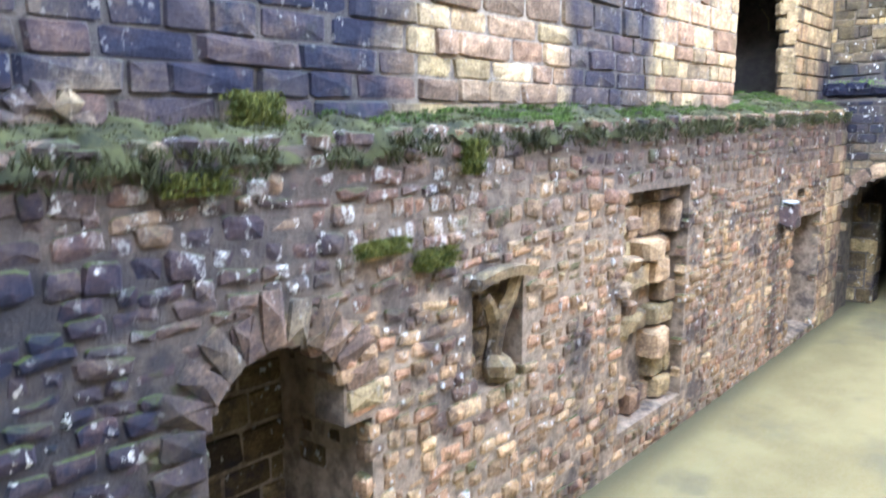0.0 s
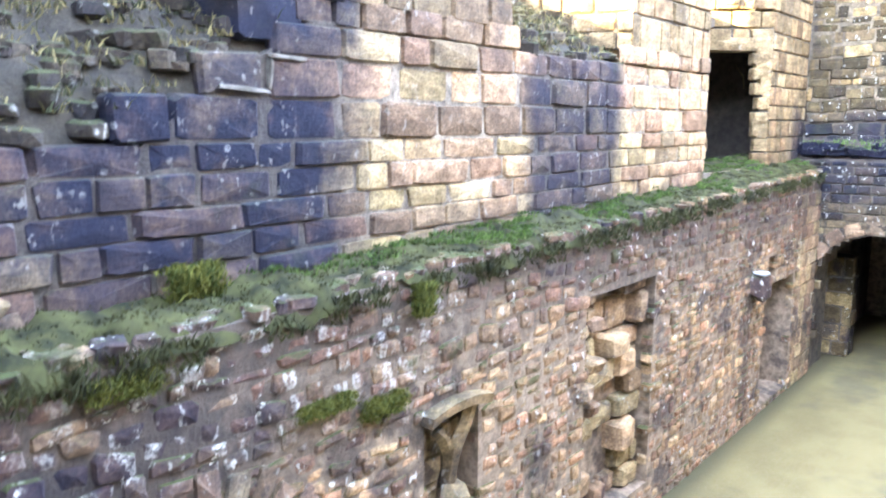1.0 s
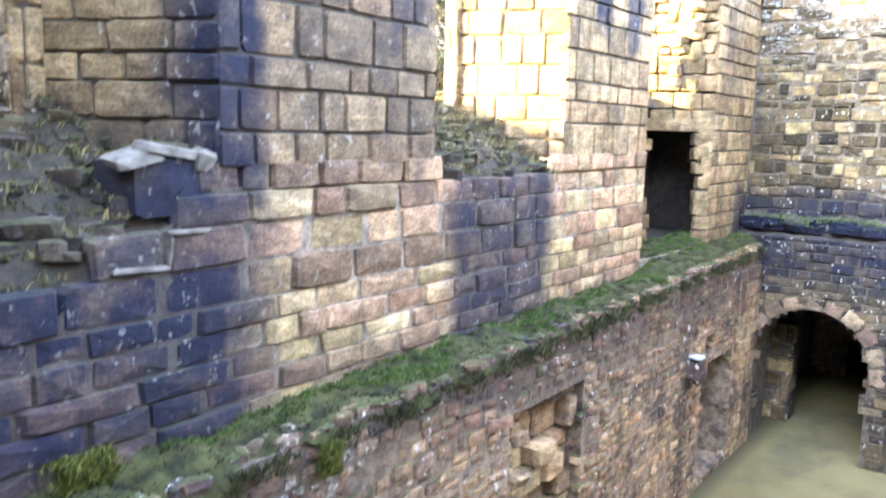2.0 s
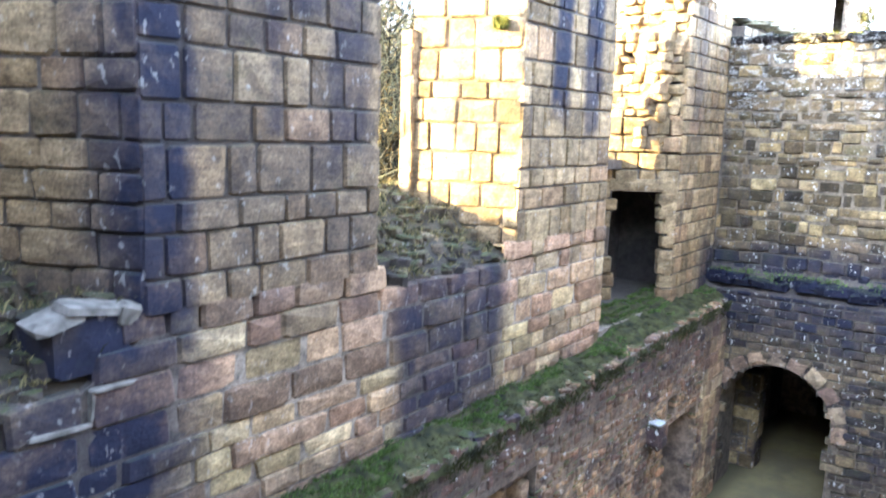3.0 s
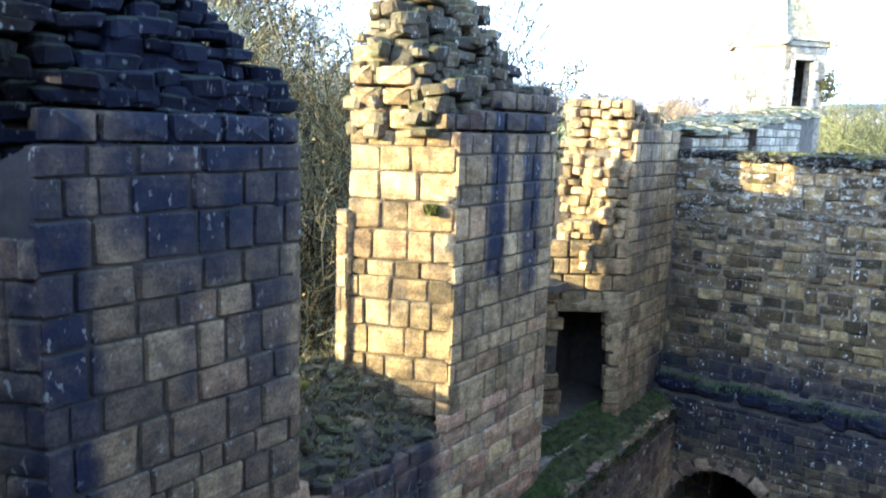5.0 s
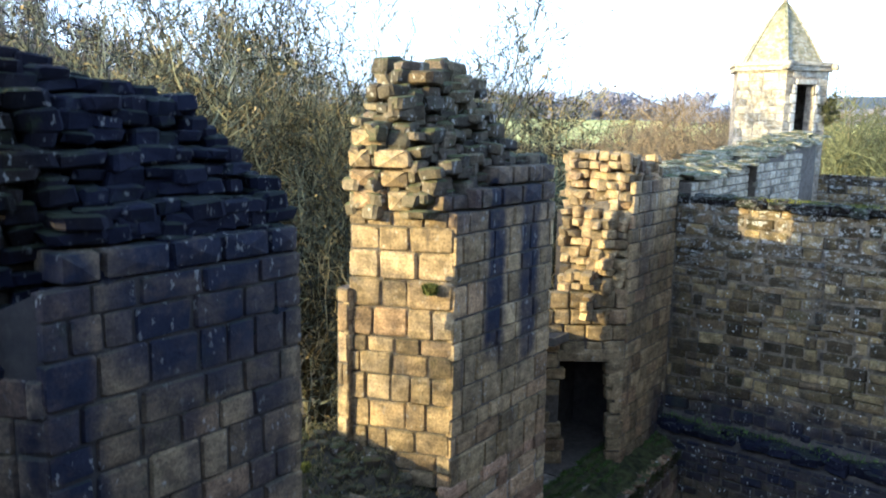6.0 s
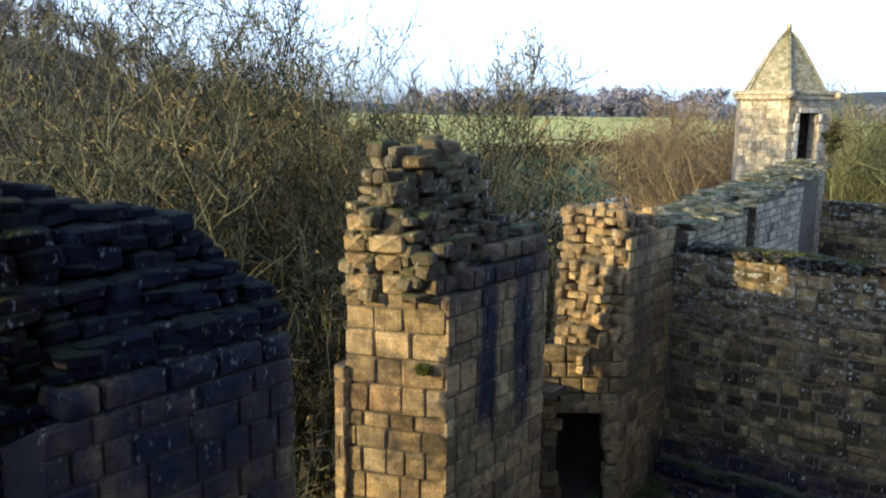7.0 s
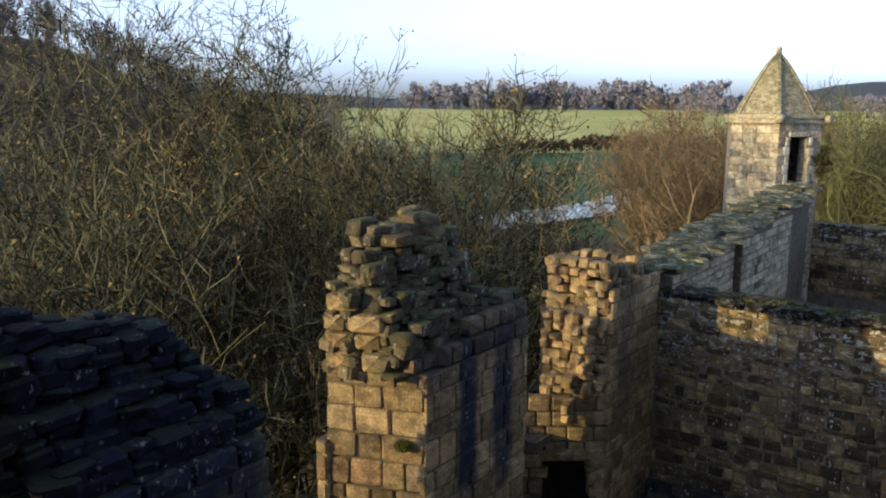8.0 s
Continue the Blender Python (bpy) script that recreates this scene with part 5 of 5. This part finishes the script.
r = random.Random(99)
wood = [bare_proto(s, (9, 6, 4), .0018) for s in range(300, 306)]
thick_wood = [bare_proto(s, (8, 5, 3), .0046) for s in range(340, 346)]
round_wood = [bare_proto(s, (12, 9, 6), .0013, .7, .42) for s in range(320, 324)]
spots = []
for _ in range(420):
    az, d = r.uniform(43, 74), 70 + 230 * r.random() ** .8
    spots.append((*polar(az, d), r.uniform(9, 15)))
stand("hillside_wood", "brown bare winter wood on the hillside", spots, thick_wood, M_TWIG_BROWN)
spots = [(*polar(r.uniform(33, 45), r.uniform(45, 120)), r.uniform(5, 8.5)) for _ in range(60)]
stand("valley_scrub", "low olive scrub along the valley side", spots, wood, M_TWIG)
spots = [(*polar(r.uniform(12.5, 22.5), r.uniform(68, 120)), r.uniform(16, 21)) for _ in range(46)]
stand("rusty_trees", "rust-brown bare trees beside the river", spots, round_wood, M_TWIG_ORANGE)
spots = [(*polar(r.uniform(3, 11), r.uniform(60, 130)), r.uniform(15, 20)) for _ in range(56)]
stand("green_wood", "olive-green trees beyond the turret", spots, round_wood, M_TWIG_GREEN)
clumps = [clump_proto(s, 260) for s in range(5)]
spots = [(*polar(r.uniform(18, 40), r.uniform(900, 980)), 14 + 22 * r.random() ** 2) for _ in range(150)]
stand("far_trees", "dark distant tree line above the field", spots, clumps, M_HAZYWOOD)
spots = [(*polar(r.uniform(2, 20), r.uniform(700, 1000)), r.uniform(12, 20)) for _ in range(90)]
stand("far_wood", "hazy distant wood", spots, clumps, M_HAZYWOOD)
spots = [(*polar(18 + 16 * k / 90, 395 + r.uniform(-6, 6) + 40 * math.sin(k * .05)), r.uniform(5, 10)) for k in range(90)]
stand("field_hedge", "dark brown hedge between two fields", spots, clumps, M_HEDGE)

# ---------------------------------------------------------------- river
v, f = [], []
for i in range(31):
    t = i / 30
    x, y = 70 + 150 * t, 69.5 - 3.5 * math.sin((t - .36) * 9)
    v += [(x, y - 6, -6.0), (x, y + 8, -6.0)]
for i in range(30):
    f.append((2 * i, 2 * i + 2, 2 * i + 3, 2 * i + 1))
thing("river", mesh_of("river", v, f, M_WATER), "river shining between the trees", "water", kind="structure")
